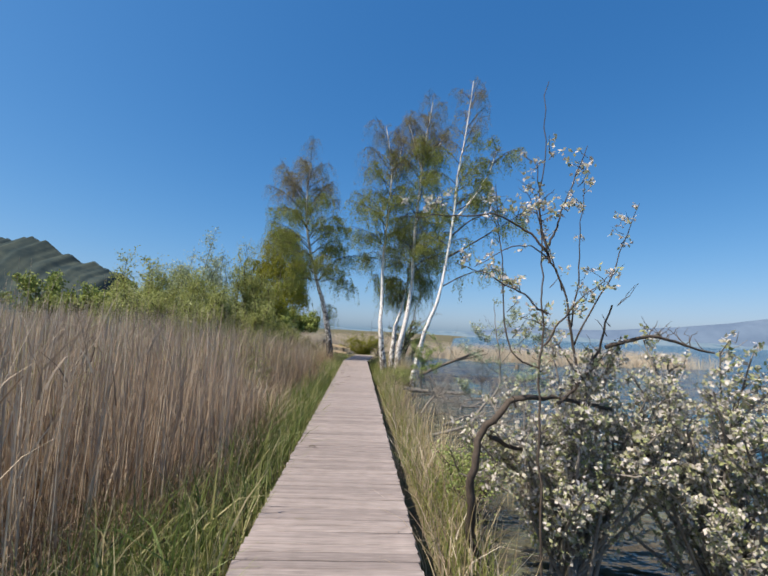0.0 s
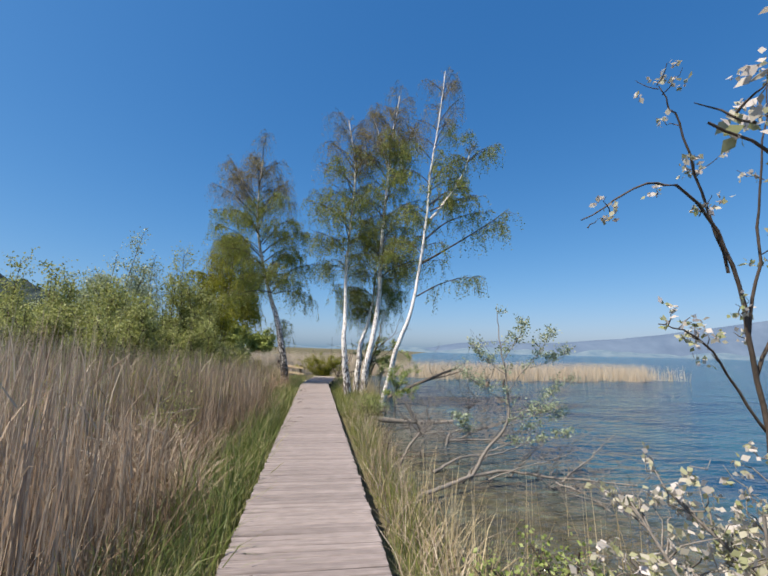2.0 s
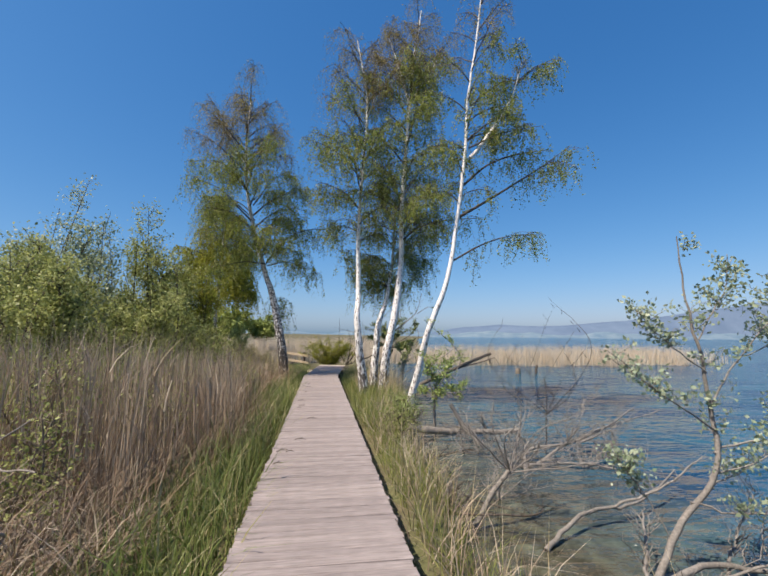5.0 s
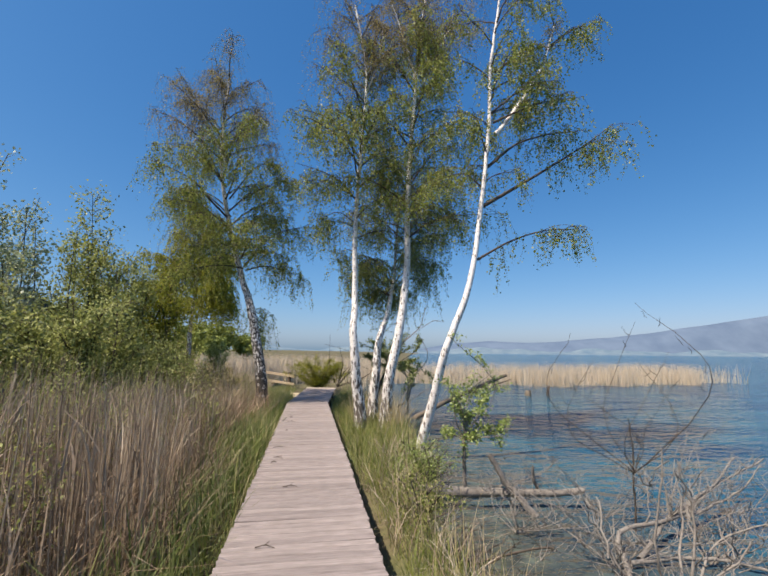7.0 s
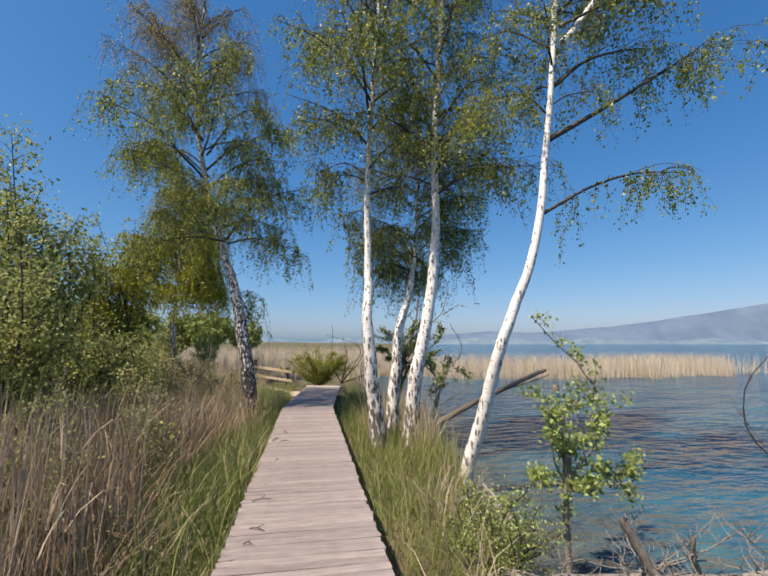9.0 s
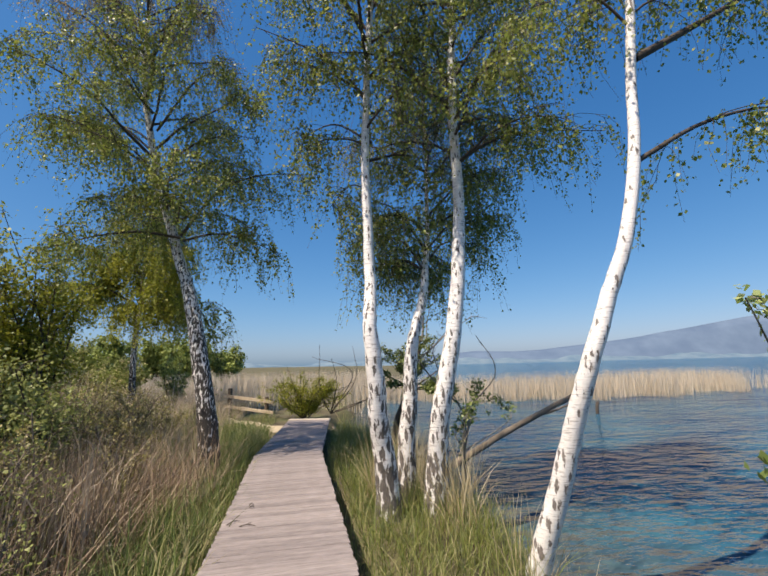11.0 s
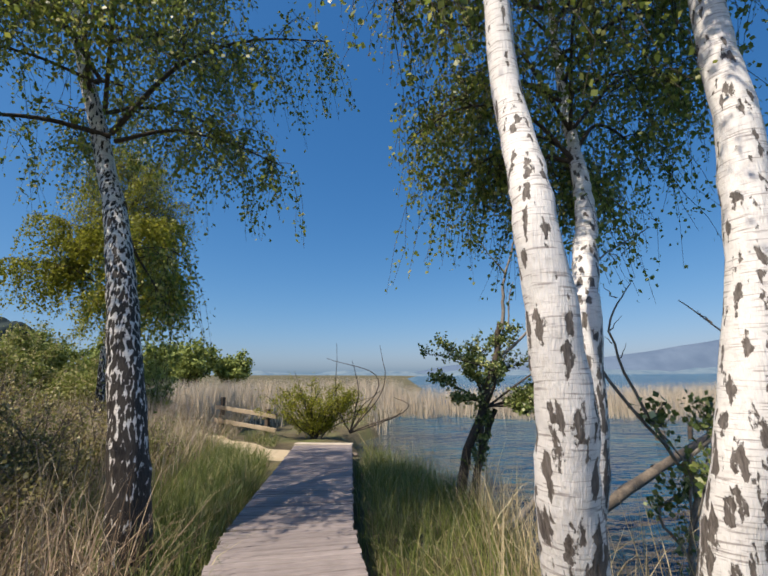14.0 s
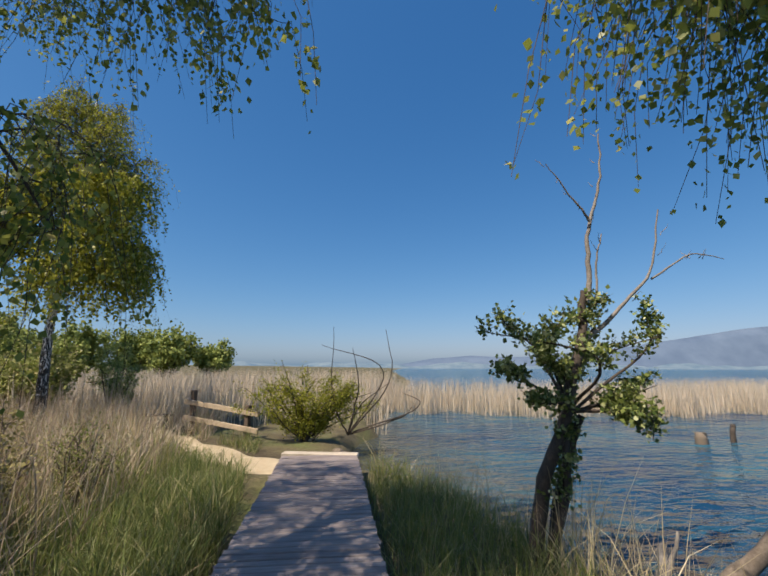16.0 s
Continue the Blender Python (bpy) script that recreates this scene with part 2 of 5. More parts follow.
def water_mat():
    m, n, l, b = material("lake_water", 0.06)
    b.inputs["IOR"].default_value = 1.33
    b.inputs["Specular IOR Level"].default_value = 0.5
    a = noise_node(n, l, coords(n, l, (0.6, 1.5, 1)), 0.35, 5, 0.65)
    sep = n.new("ShaderNodeSeparateXYZ")
    l.new(coords(n, l), sep.inputs[0])
    wob = n.new("ShaderNodeMath")
    wob.operation = "MULTIPLY_ADD"
    wob.inputs[1].default_value = 1.6
    l.new(a.outputs[0], wob.inputs[0])
    l.new(sep.outputs[0], wob.inputs[2])
    shelf = n.new("ShaderNodeMapRange")
    for k, v in ((1, 5.0), (2, 13.0), (3, -3.4), (4, 0.0)):
        shelf.inputs[k].default_value = v
    l.new(sep.outputs[1], shelf.inputs[0])
    off = n.new("ShaderNodeMath")
    l.new(wob.outputs[0], off.inputs[0])
    l.new(shelf.outputs[0], off.inputs[1])
    depth = n.new("ShaderNodeMapRange")
    depth.inputs[1].default_value, depth.inputs[2].default_value = 2.3, 6.5
    l.new(off.outputs[0], depth.inputs[0])
    stones = noise_node(n, l, coords(n, l), 2.6, 4, 0.6)
    silt = ramp(n, [(0.38, (0.050, 0.047, 0.030)), (0.55, (0.080, 0.078, 0.050)), (0.66, (0.115, 0.125, 0.085))])
    l.new(stones.outputs[0], silt.inputs[0])
    deep = ramp(n, [(0.36, (0.006, 0.040, 0.092)), (0.64, (0.030, 0.115, 0.160))])
    l.new(a.outputs[0], deep.inputs[0])
    l.new(mix(n, l, depth.outputs[0], silt.outputs[0], deep.outputs[0]), b.inputs["Base Color"])
    w1 = noise_node(n, l, coords(n, l, (1.5, 2.8, 1)), 1.3, 3, 0.5)
    w2 = noise_node(n, l, coords(n, l, (0.5, 0.95, 1)), 1.0, 3, 0.5)
    add = n.new("ShaderNodeMath")
    add.operation = "MULTIPLY_ADD"
    add.inputs[1].default_value = 1.6
    l.new(w2.outputs[0], add.inputs[0])
    l.new(w1.outputs[0], add.inputs[2])
    bump(n, l, add.outputs[0], b, 0.9, 0.42)
    return m


def hill_mat(name, a, c, scale):
    m, n, l, b = material(name, 1.0)
    b.inputs["Specular IOR Level"].default_value = 0.0
    nz = noise_node(n, l, coords(n, l), scale, 6, 0.65)
    r = ramp(n, [(0.35, a), (0.65, c)])
    l.new(nz.outputs[0], r.inputs[0])
    l.new(r.outputs[0], b.inputs["Base Color"])
    return m


SOIL, SAND, WATER = ground_mat(), sand_mat(), water_mat()
HILL = hill_mat("wooded_hill", (0.03, 0.045, 0.05), (0.065, 0.08, 0.07), 0.09)
# distance haze is put into the next two base colours as blue
HAZEHILL = hill_mat("hazed_mountain", (0.095, 0.138, 0.205), (0.13, 0.18, 0.25), 0.004)
HAZESHORE = hill_mat("hazed_shore", (0.10, 0.16, 0.22), (0.17, 0.23, 0.27), 0.02)


# ---- mesh building ----
def mesh(name, v, f, mat, smooth=False):
    v, f = np.asarray(v, dtype=np.float32), np.asarray(f, dtype=np.int32)
    me = bpy.data.meshes.new(name)
    k = f.shape[1]
    me.vertices.add(len(v))
    me.vertices.foreach_set("co", v.ravel())
    me.loops.add(f.size)
    me.loops.foreach_set("vertex_index", f.ravel())
    me.polygons.add(len(f))
    me.polygons.foreach_set("loop_start", np.arange(0, f.size, k, dtype=np.int32))
    me.polygons.foreach_set("loop_total", np.full(len(f), k, dtype=np.int32))
    if smooth:
        me.polygons.foreach_set("use_smooth", np.ones(len(f), dtype=bool))
    me.materials.append(mat)
    me.update(calc_edges=True)
    me.validate()
    return me


def part(name, vf, mat, parent=None, label="", smooth=False):
    """One mesh object from (vertices, faces) in world places, under a thing whose base may stand anywhere."""
    v, f = vf
    v = np.asarray(v, dtype=np.float64)
    if parent is not None:
        v = v - np.array(parent.matrix_basis.translation if parent.parent is None else (0, 0, 0))
    ob = new(name, mesh(name, v, f, mat, smooth))
    if parent is not None:
        ob.parent = parent
    if label:
        ob["label"] = label
    return ob


def thing(name, at, label, category, group="", kind=""):
    e = new(name)
    e.empty_display_size = 0.2
    e.matrix_basis = Matrix.Translation(at)
    return tagged(e, label, category, group, kind)


def join(parts):
    vs, fs, k = [], [], 0
    for v, f in parts:
        vs.append(v)
        fs.append(np.asarray(f) + k)
        k += len(v)
    return np.concatenate(vs), np.concatenate(fs)


def smooth_path(ctrl, n):
    """A Catmull-Rom curve through the control rows, n points."""
    c = np.asarray(ctrl, dtype=float)
    c = np.vstack([2 * c[0] - c[1], c, 2 * c[-1] - c[-2]])
    u = np.linspace(0, len(c) - 3 - 1e-6, n)
    i = u.astype(int)
    t = (u - i)[:, None]
    p0, p1, p2, p3 = c[i], c[i + 1], c[i + 2], c[i + 3]
    return 0.5 * (2 * p1 + (p2 - p0) * t + (2 * p0 - 5 * p1 + 4 * p2 - p3) * t ** 2 + (3 * p1 - p0 - 3 * p2 + p3) * t ** 3)


def tube(path, radii, sides=6, rough=0.0):
    """A closed tapered tube of quads along a path."""
    p = np.asarray(path, dtype=float)
    n = len(p)
    r = np.broadcast_to(np.asarray(radii, dtype=float), (n,))
    d = np.gradient(p, axis=0)
    d /= np.linalg.norm(d, axis=1)[:, None] + 1e-9
    ref = np.where(np.abs(d[:, 2:3]) < 0.9, [[0, 0, 1.0]], [[1.0, 0, 0]])
    if np.mean(np.abs(d[:, 2])) > 0.6:
        ref = np.tile([[1.0, 0, 0]], (n, 1))
    a = np.cross(d, ref)
    a /= np.linalg.norm(a, axis=1)[:, None] + 1e-9
    b = np.cross(d, a)
    th = np.linspace(0, 2 * np.pi, sides, endpoint=False)
    rr = r[:, None] * np.ones((n, sides))
    if rough:
        rr = rr * (1 + rough * RNG.normal(size=(n, sides)))
    v = p[:, None] + rr[..., None] * (np.cos(th)[None, :, None] * a[:, None] + np.sin(th)[None, :, None] * b[:, None])
    i = np.arange(n - 1)[:, None] * sides
    j = np.arange(sides)[None]
    k = (j + 1) % sides
    f = np.stack([i + j, i + k, i + sides + k, i + sides + j], -1).reshape(-1, 4)
    return v.reshape(-1, 3), f


def leaves(p, size, hang=0.5, wide=0.36):
    """A pointed four-cornered leaf, slightly folded, at every place."""
    n = len(p)
    d = RNG.normal(size=(n, 3))
    d[:, 2] -= hang * 2
    d /= np.linalg.norm(d, axis=1)[:, None]
    s = np.cross(d, RNG.normal(size=(n, 3)))
    s /= np.linalg.norm(s, axis=1)[:, None] + 1e-9
    up = np.cross(s, d)
    L = (size * RNG.uniform(0.6, 1.3, n))[:, None]
    v = np.stack([p, p + d * L * 0.45 + s * L * wide + up * L * 0.08, p + d * L, p + d * L * 0.45 - s * L * wide + up * L * 0.08], 1).reshape(-1, 3)
    return v, np.arange(4 * n).reshape(-1, 4)


def blades(p, h, w, bend=0.35, spread=0.25, toward=(0, 0), level=4):
    """Grass or reed blades: tapered ribbons that lean and bend, each an island."""
    n = len(p)
    h = np.broadcast_to(h, (n,)).astype(float)
    w = np.broadcast_to(w, (n,)).astype(float)
    az = RNG.uniform(0, 2 * np.pi, n)
    lean = np.stack([np.cos(az), np.sin(az)], 1) * (spread * np.abs(RNG.normal(size=n)))[:, None] + np.asarray(toward)
    curl = lean * bend / max(spread, 0.01) + RNG.normal(size=(n, 2)) * bend * 0.25
    fa = RNG.uniform(0, 2 * np.pi, n)
    side = np.stack([np.cos(fa), np.sin(fa), np.zeros(n)], 1)
    vs = []
    for k in range(level):
        t = k / (level - 1)
        xy = (lean * t + curl * t * t) / np.maximum(1.0, np.linalg.norm(lean + curl, axis=1))[:, None]
        z = np.sqrt(np.maximum(0.05, 1 - 0.55 * np.minimum((xy ** 2).sum(1), 1.6))) * t
        c = p + np.concatenate([xy * h[:, None], (z * h)[:, None]], 1)
        ww = (w * (1 - t ** 1.6) * 0.5 + 0.0004)[:, None]
        vs += [c - side * ww, c + side * ww]
    v = np.stack(vs, 1).reshape(-1, 3)
    o = (np.arange(n) * 2 * level)[:, None]
    f = np.concatenate([o + np.array([[2 * k, 2 * k + 1, 2 * k + 3, 2 * k + 2]]) for k in range(level - 1)], 0)
    return v, f


def box(lo, hi):
    x0, y0, z0 = lo
    x1, y1, z1 = hi
    v = [(x0, y0, z0), (x1, y0, z0), (x1, y1, z0), (x0, y1, z0), (x0, y0, z1), (x1, y0, z1), (x1, y1, z1), (x0, y1, z1)]
    return np.array(v, float), np.array([(0, 3, 2, 1), (4, 5, 6, 7), (0, 1, 5, 4), (1, 2, 6, 5), (2, 3, 7, 6), (3, 0, 4, 7)])


def bevelled(size, bev, rnd=0.0):
    """A bevelled block about its own middle, as (vertices, faces)."""
    bm = bmesh.new()
    bmesh.ops.create_cube(bm, size=1)
    bmesh.ops.scale(bm, vec=size, verts=bm.verts)
    bmesh.ops.bevel(bm, geom=bm.edges[:], offset=bev, segments=1, affect="EDGES")
    if rnd:
        for q in bm.verts:
            q.co += Vector(RNG.normal(size=3) * rnd)
    return bm


def bm_object(name, bm, mat, parent=None, m=None):
    me = bpy.data.meshes.new(name)
    bm.to_mesh(me)
    bm.free()
    me.materials.append(mat)
    ob = new(name, me)
    ob.parent = parent
    if m is not None:
        ob.matrix_basis = m
    return ob


# ---- plan ----
WATER_Z, LAND_Z = -0.74, -0.36
DECK_L, DECK_R, KINK, TURN2 = -0.69, 0.56, 22.5, 6.0
SHORE_Y = [-60, -5, 3, 9, 13, 16, 17.5, 19.5, 21, 23, 25, 27, 28.6, 30.2, 32, 34, 38, 45, 80, 300, 3000]
SHORE_X = [1.6, 1.5, 1.35, 1.45, 1.55, 1.7, 2.5, 2.6, 2.3, 2.5, 2.9, 2.2, 1.5, 1.3, 1.7, 2.6, 3.6, 6.0, 17, 80, 900]


def shore(y):
    return np.interp(y, SHORE_Y, SHORE_X) + 0.12 * np.sin(1.7 * y) + 0.07 * np.sin(4.1 * y + 1)


def ground_z(x, y):
    x, y = np.asarray(x, float), np.asarray(y, float)
    d = shore(y) - x
    s = np.clip((d + 0.45) / 0.9, 0, 1)
    s = s * s * (3 - 2 * s)
    z = -0.98 + (LAND_Z + 0.98) * s
    z = z - np.clip((-d - 0.4) * 0.12, 0, 1.8)
    bumpy = 0.05 * np.sin(1.3 * x + 0.4 * y) * np.sin(0.9 * y + 1.0) + 0.03 * np.sin(3.1 * x) * np.sin(2.7 * y)
    path = np.exp(-((x + 0.0) / 0.78) ** 4) * np.where(y < 28, 0.2, 0.0)
    return z + bumpy * s - path * s + np.where(d > 0, np.clip((d - 25) * 0.02, 0, 4), 0)


def axis(lo, fine_lo, fine_hi, hi, step):
    a = np.arange(fine_lo, fine_hi + step / 2, step)
    up = fine_hi + np.geomspace(step * 2, hi - fine_hi, 26)
    dn = fine_lo - np.geomspace(step * 2, fine_lo - lo, 26)[::-1]
    return np.concatenate([dn, a, up])


def sheet(xs, ys, zf):
    X, Y = np.meshgrid(xs, ys)
    v = np.stack([X.ravel(), Y.ravel(), zf(X.ravel(), Y.ravel())], 1)
    i = np.arange(len(ys) - 1)[:, None] * len(xs) + np.arange(len(xs) - 1)[None]
    i = i.ravel()
    return v, np.stack([i, i + 1, i + len(xs) + 1, i + len(xs)], 1)


gx, gy = axis(-3800, -9, 9, 3800, 0.18), axis(-900, -4, 40, 3900, 0.25)
tagged(part("ground", sheet(gx, gy, ground_z), SOIL, smooth=True), "brown marshy ground that slopes into the lake", "ground", kind="structure")
tagged(part("water", sheet(axis(-3800, -1, 30, 3800, 1.0), axis(-900, -4, 60, 3900, 1.0), lambda x, y: np.full(len(x), WATER_Z)), WATER, smooth=True),
       "rippled blue-green lake water, brown in the shallows", "water", kind="structure")


def ridge(name, x0, x1, y_of, h_of, mat, label, depth=200, n=160):
    xs = np.linspace(x0, x1, n)
    h, y = h_of(xs), y_of(xs)
    lv = [(0, -0.5), (0.45, 0.0), (0.8, 0.35), (1.0, 0.8), (0.85, 1.2)]
    v = np.concatenate([np.stack([xs, y + depth * b, h * a - 3], 1) for a, b in lv])
    i = (np.arange(len(lv) - 1)[:, None] * n + np.arange(n - 1)[None]).ravel()
    return tagged(part(name, (v, np.stack([i, i + 1, i + n + 1, i + n], 1)), mat, smooth=True), label, "mountain", kind="structure")


def wavy(x, s, seed):
    r = np.random.default_rng(seed)
    return sum(np.sin(x / (s / k) + r.uniform(0, 6)) / k for k in (1, 1.9, 3.3, 5.7))


MTN_K = [0.2, 0.28, 0.35, 0.45, 0.55, 0.7, 0.8, 0.95, 1.1, 1.3, 1.45, 1.8]
MTN_Z = [14, 30, 66, 88, 80, 94, 112, 165, 222, 296, 345, 380]
ridge("backdrop_mountain", 300, 3700, lambda x: 3000 - 0.25 * x, lambda x: np.interp(x / (3160 - 0.25 * x), MTN_K, MTN_Z) * (3160 - 0.25 * x) / 2500 + 6 * wavy(x, 300, 3), HAZEHILL, "mountain range beyond the lake, coloured with blue haze")
ridge("backdrop_shore", -900, 2600, lambda x: 1900 - 0.1 * x, lambda x: 24 + 7 * wavy(x, 90, 5), HAZESHORE, "low far shore of the lake, its green coloured with blue haze", 80)
ridge("backdrop_hill", -620, -60, lambda x: 300 + 0 * x, lambda x: np.interp(x, [-620, -330, -261, -225, -195, -182, -60], [75, 72, 64, 53, 42, 8, 2]) + 2.5 * wavy(x, 14, 8) + 1.2 * wavy(x, 3, 9), HILL, "dark wooded hill behind the reeds", 60, 400)

# ---- boardwalk ----
boardwalk = thing("boardwalk", (0, 0, 0), "weathered grey timber boardwalk of crosswise planks", "boardwalk", kind="structure")
mid_x = (DECK_L + DECK_R) / 2
turn2 = radians(-TURN2)


def deck_pose(s):
    """The deck's middle line at s metres along it: straight on, then bending slightly."""
    if s <= KINK:
        return Vector((mid_x, s, 0)), 0.0
    d = s - KINK
    return Vector((mid_x - math.sin(turn2) * d, KINK + math.cos(turn2) * d, 0)), turn2


for sx in (-0.45, 0.0, 0.45):
    for s0, s1 in ((-3.2, KINK), (KINK, 28.0)):
        (a, ang), (b, _) = deck_pose(s0 + 0.001), deck_pose(s1)
        off = Vector((math.cos(ang) * sx, math.sin(ang) * sx, 0))
        bm = bevelled((0.07, (b - a).length, 0.14), 0.006)
        bm_object("stringer", bm, BEAM, boardwalk, Matrix.Translation((a + b) / 2 + off + Vector((0, 0, -0.118))) @ Matrix.Rotation(ang, 4, "Z"))
post_me = None
for k in range(14):
    s = -2.5 + k * 2.3
    p, ang = deck_pose(s)
    for sx in (-0.52, 0.52):
        q = p + Vector((math.cos(ang) * sx, math.sin(ang) * sx, -0.62))
        if post_me is None:
            ob = bm_object("post", bevelled((0.1, 0.1, 0.85), 0.01), BEAM, boardwalk)
            post_me = ob.data
        else:
            ob = new("post", post_me)
            ob.parent = boardwalk
        ob.matrix_basis = Matrix.Translation(q)


# ---- trees ----
P = math.pi


def limb_path(start, direction, length, rise, droop, n=9):
    """A limb that leaves the stem, climbs and then bows down at the end."""
    t = np.linspace(0, 1, n)
    d = np.array([math.cos(direction), math.sin(direction)])
    wob = RNG.normal(size=(n, 2)) * 0.03 * length
    wob[0] = 0
    xy = np.outer(t, d) * length + np.cumsum(wob, 0) * 0.5
    z = rise * length * t - droop * length * t ** 2.4
    return np.array(start) + np.column_stack([xy, z])


def twigs_along(path, count, length, weep, lo=0.25):
    """Fine hanging twigs from along a limb; returns their paths."""
    out = []
    n = len(path)
    for _ in range(count):
        u = RNG.uniform(lo, 1.0) * (n - 1)
        i = min(int(u), n - 2)
        p = path[i] + (path[i + 1] - path[i]) * (u - i)
        az = RNG.uniform(0, 2 * np.pi)
        L = length * RNG.uniform(0.45, 1.25)
        t = np.linspace(0, 1, 5)
        q = p + np.column_stack([np.cos(az) * L * 0.38 * t ** 0.8, np.sin(az) * L * 0.38 * t ** 0.8, L * (0.22 * t * (1 - weep) * 2 + (0.18 * t - 1.0 * t ** 1.7) * weep)])
        q[1:] += RNG.normal(size=(4, 3)) * 0.03 * L
        out.append(q)
    return out


def leaves_on(twigs, per, jitter):
    pts = []
    for q in twigs:
        u = RNG.uniform(0.1, 1.0, per) ** 0.8 * (len(q) - 1)
        i = np.minimum(u.astype(int), len(q) - 2)
        pts.append(q[i] + (q[i + 1] - q[i]) * (u - i)[:, None] + RNG.normal(size=(per, 3)) * jitter)
    return np.concatenate(pts)


def birch(stems, limbs, label, at, bark, leaf=BIRCHLEAF, leaf_size=0.05, twig_n=6, per=24, weep=0.92, twig_len=1.25, auto=26, crown=(3.5, 11), reach=(2.2, 0.9), sides=18, group="birches on the shore"):
    """A birch: stems are control rows with radii at foot and top, the first from the ground; limbs are control rows; more limbs grow by themselves, climbing and then bowing over, with side shoots and hanging twigs."""
    tree = thing("birch_tree", at, label, "tree", group)
    green, young, shoots = [], [], []
    lines = [smooth_path(rows, 14) for rows in limbs]
    for j, (ctrl, r0, r1) in enumerate(stems):
        n = 70
        p = smooth_path(ctrl, n)
        t = np.linspace(0, 1, n)
        p[2:] += np.cumsum(RNG.normal(size=(n - 2, 3)) * 0.006, 0) * [1, 1, 0]
        r = r0 + (r1 - r0) * t ** 0.85
        if j == 0:
            r *= 1 + 0.45 * np.exp(-t * 26)
        part("trunk" if j == 0 else "side_stem", tube(p, r, sides if j == 0 else 9, 0.02), bark, tree, smooth=True)
        lo, hi = max(crown[0], p[0][2] + 0.3), min(crown[1], p[-1][2])
        count = auto if j == 0 else max(6, auto // 3)
        for i in range(count):
            z = lo + (hi - lo) * (i + RNG.random()) / count
            f = (z - crown[0]) / (crown[1] - crown[0])
            k = int(np.argmin(np.abs(p[:, 2] - z)))
            L = (reach[0] + (reach[1] - reach[0]) * f) * (0.6 + 0.5 * math.sin(P * min(1, 0.12 + f))) * RNG.uniform(0.6, 1.12)
            lines.append(limb_path(p[k], i * 2.4 + RNG.normal() * 0.5, L * (0.55 if j else 1), 0.65 + 0.75 * f, 0.55 - 0.3 * f, 11))
        young += twigs_along(p[-10:], 26, twig_len * 0.6, 0.3)
    for q in lines:
        L = float(np.linalg.norm(q[-1] - q[0]))
        part("limb", tube(q, np.linspace(0.007 + 0.010 * L, 0.005, len(q)), 6), DARKBARK, tree, smooth=True)
        run = q[-1] - q[0]
        az = math.atan2(run[1], run[0])
        tw = twigs_along(q, int(twig_n * (0.6 + 0.7 * L)), twig_len, weep, 0.4)
        for k in range(2 + int(2.3 * L)):
            u = RNG.uniform(0.25, 0.95)
            side = limb_path(q[int(u * (len(q) - 1))], az + (1 if k % 2 else -1) * RNG.uniform(0.35, 1.15), 0.15 + L * RNG.uniform(0.3, 0.55) * (1.2 - u), 0.45, 0.6, 6)
            shoots.append(tube(side, np.linspace(0.007, 0.003, 6), 4))
            tw += twigs_along(side, int(twig_n * RNG.uniform(0.5, 1.5)), twig_len, weep, 0.1)
        (young if q[-1][2] > crown[1] - 1.9 else green).extend(tw)
    part("twig_spray", join(shoots + [tube(q, np.linspace(0.0042, 0.0016, len(q)), 3) for q in green + young]), DARKBARK, tree)["kind"] = "stuff"
    if green:
        part("crown", leaves(leaves_on(green, per, 0.04), leaf_size, 0.6, 0.4), leaf, tree, "green hanging spring leaves")
    part("crown_top", leaves(leaves_on(young, int(per * 0.6), 0.05), leaf_size * 0.8, 0.3), TOPLEAF if leaf is BIRCHLEAF else leaf, tree, "thin brownish young leaves at the top")
    return tree


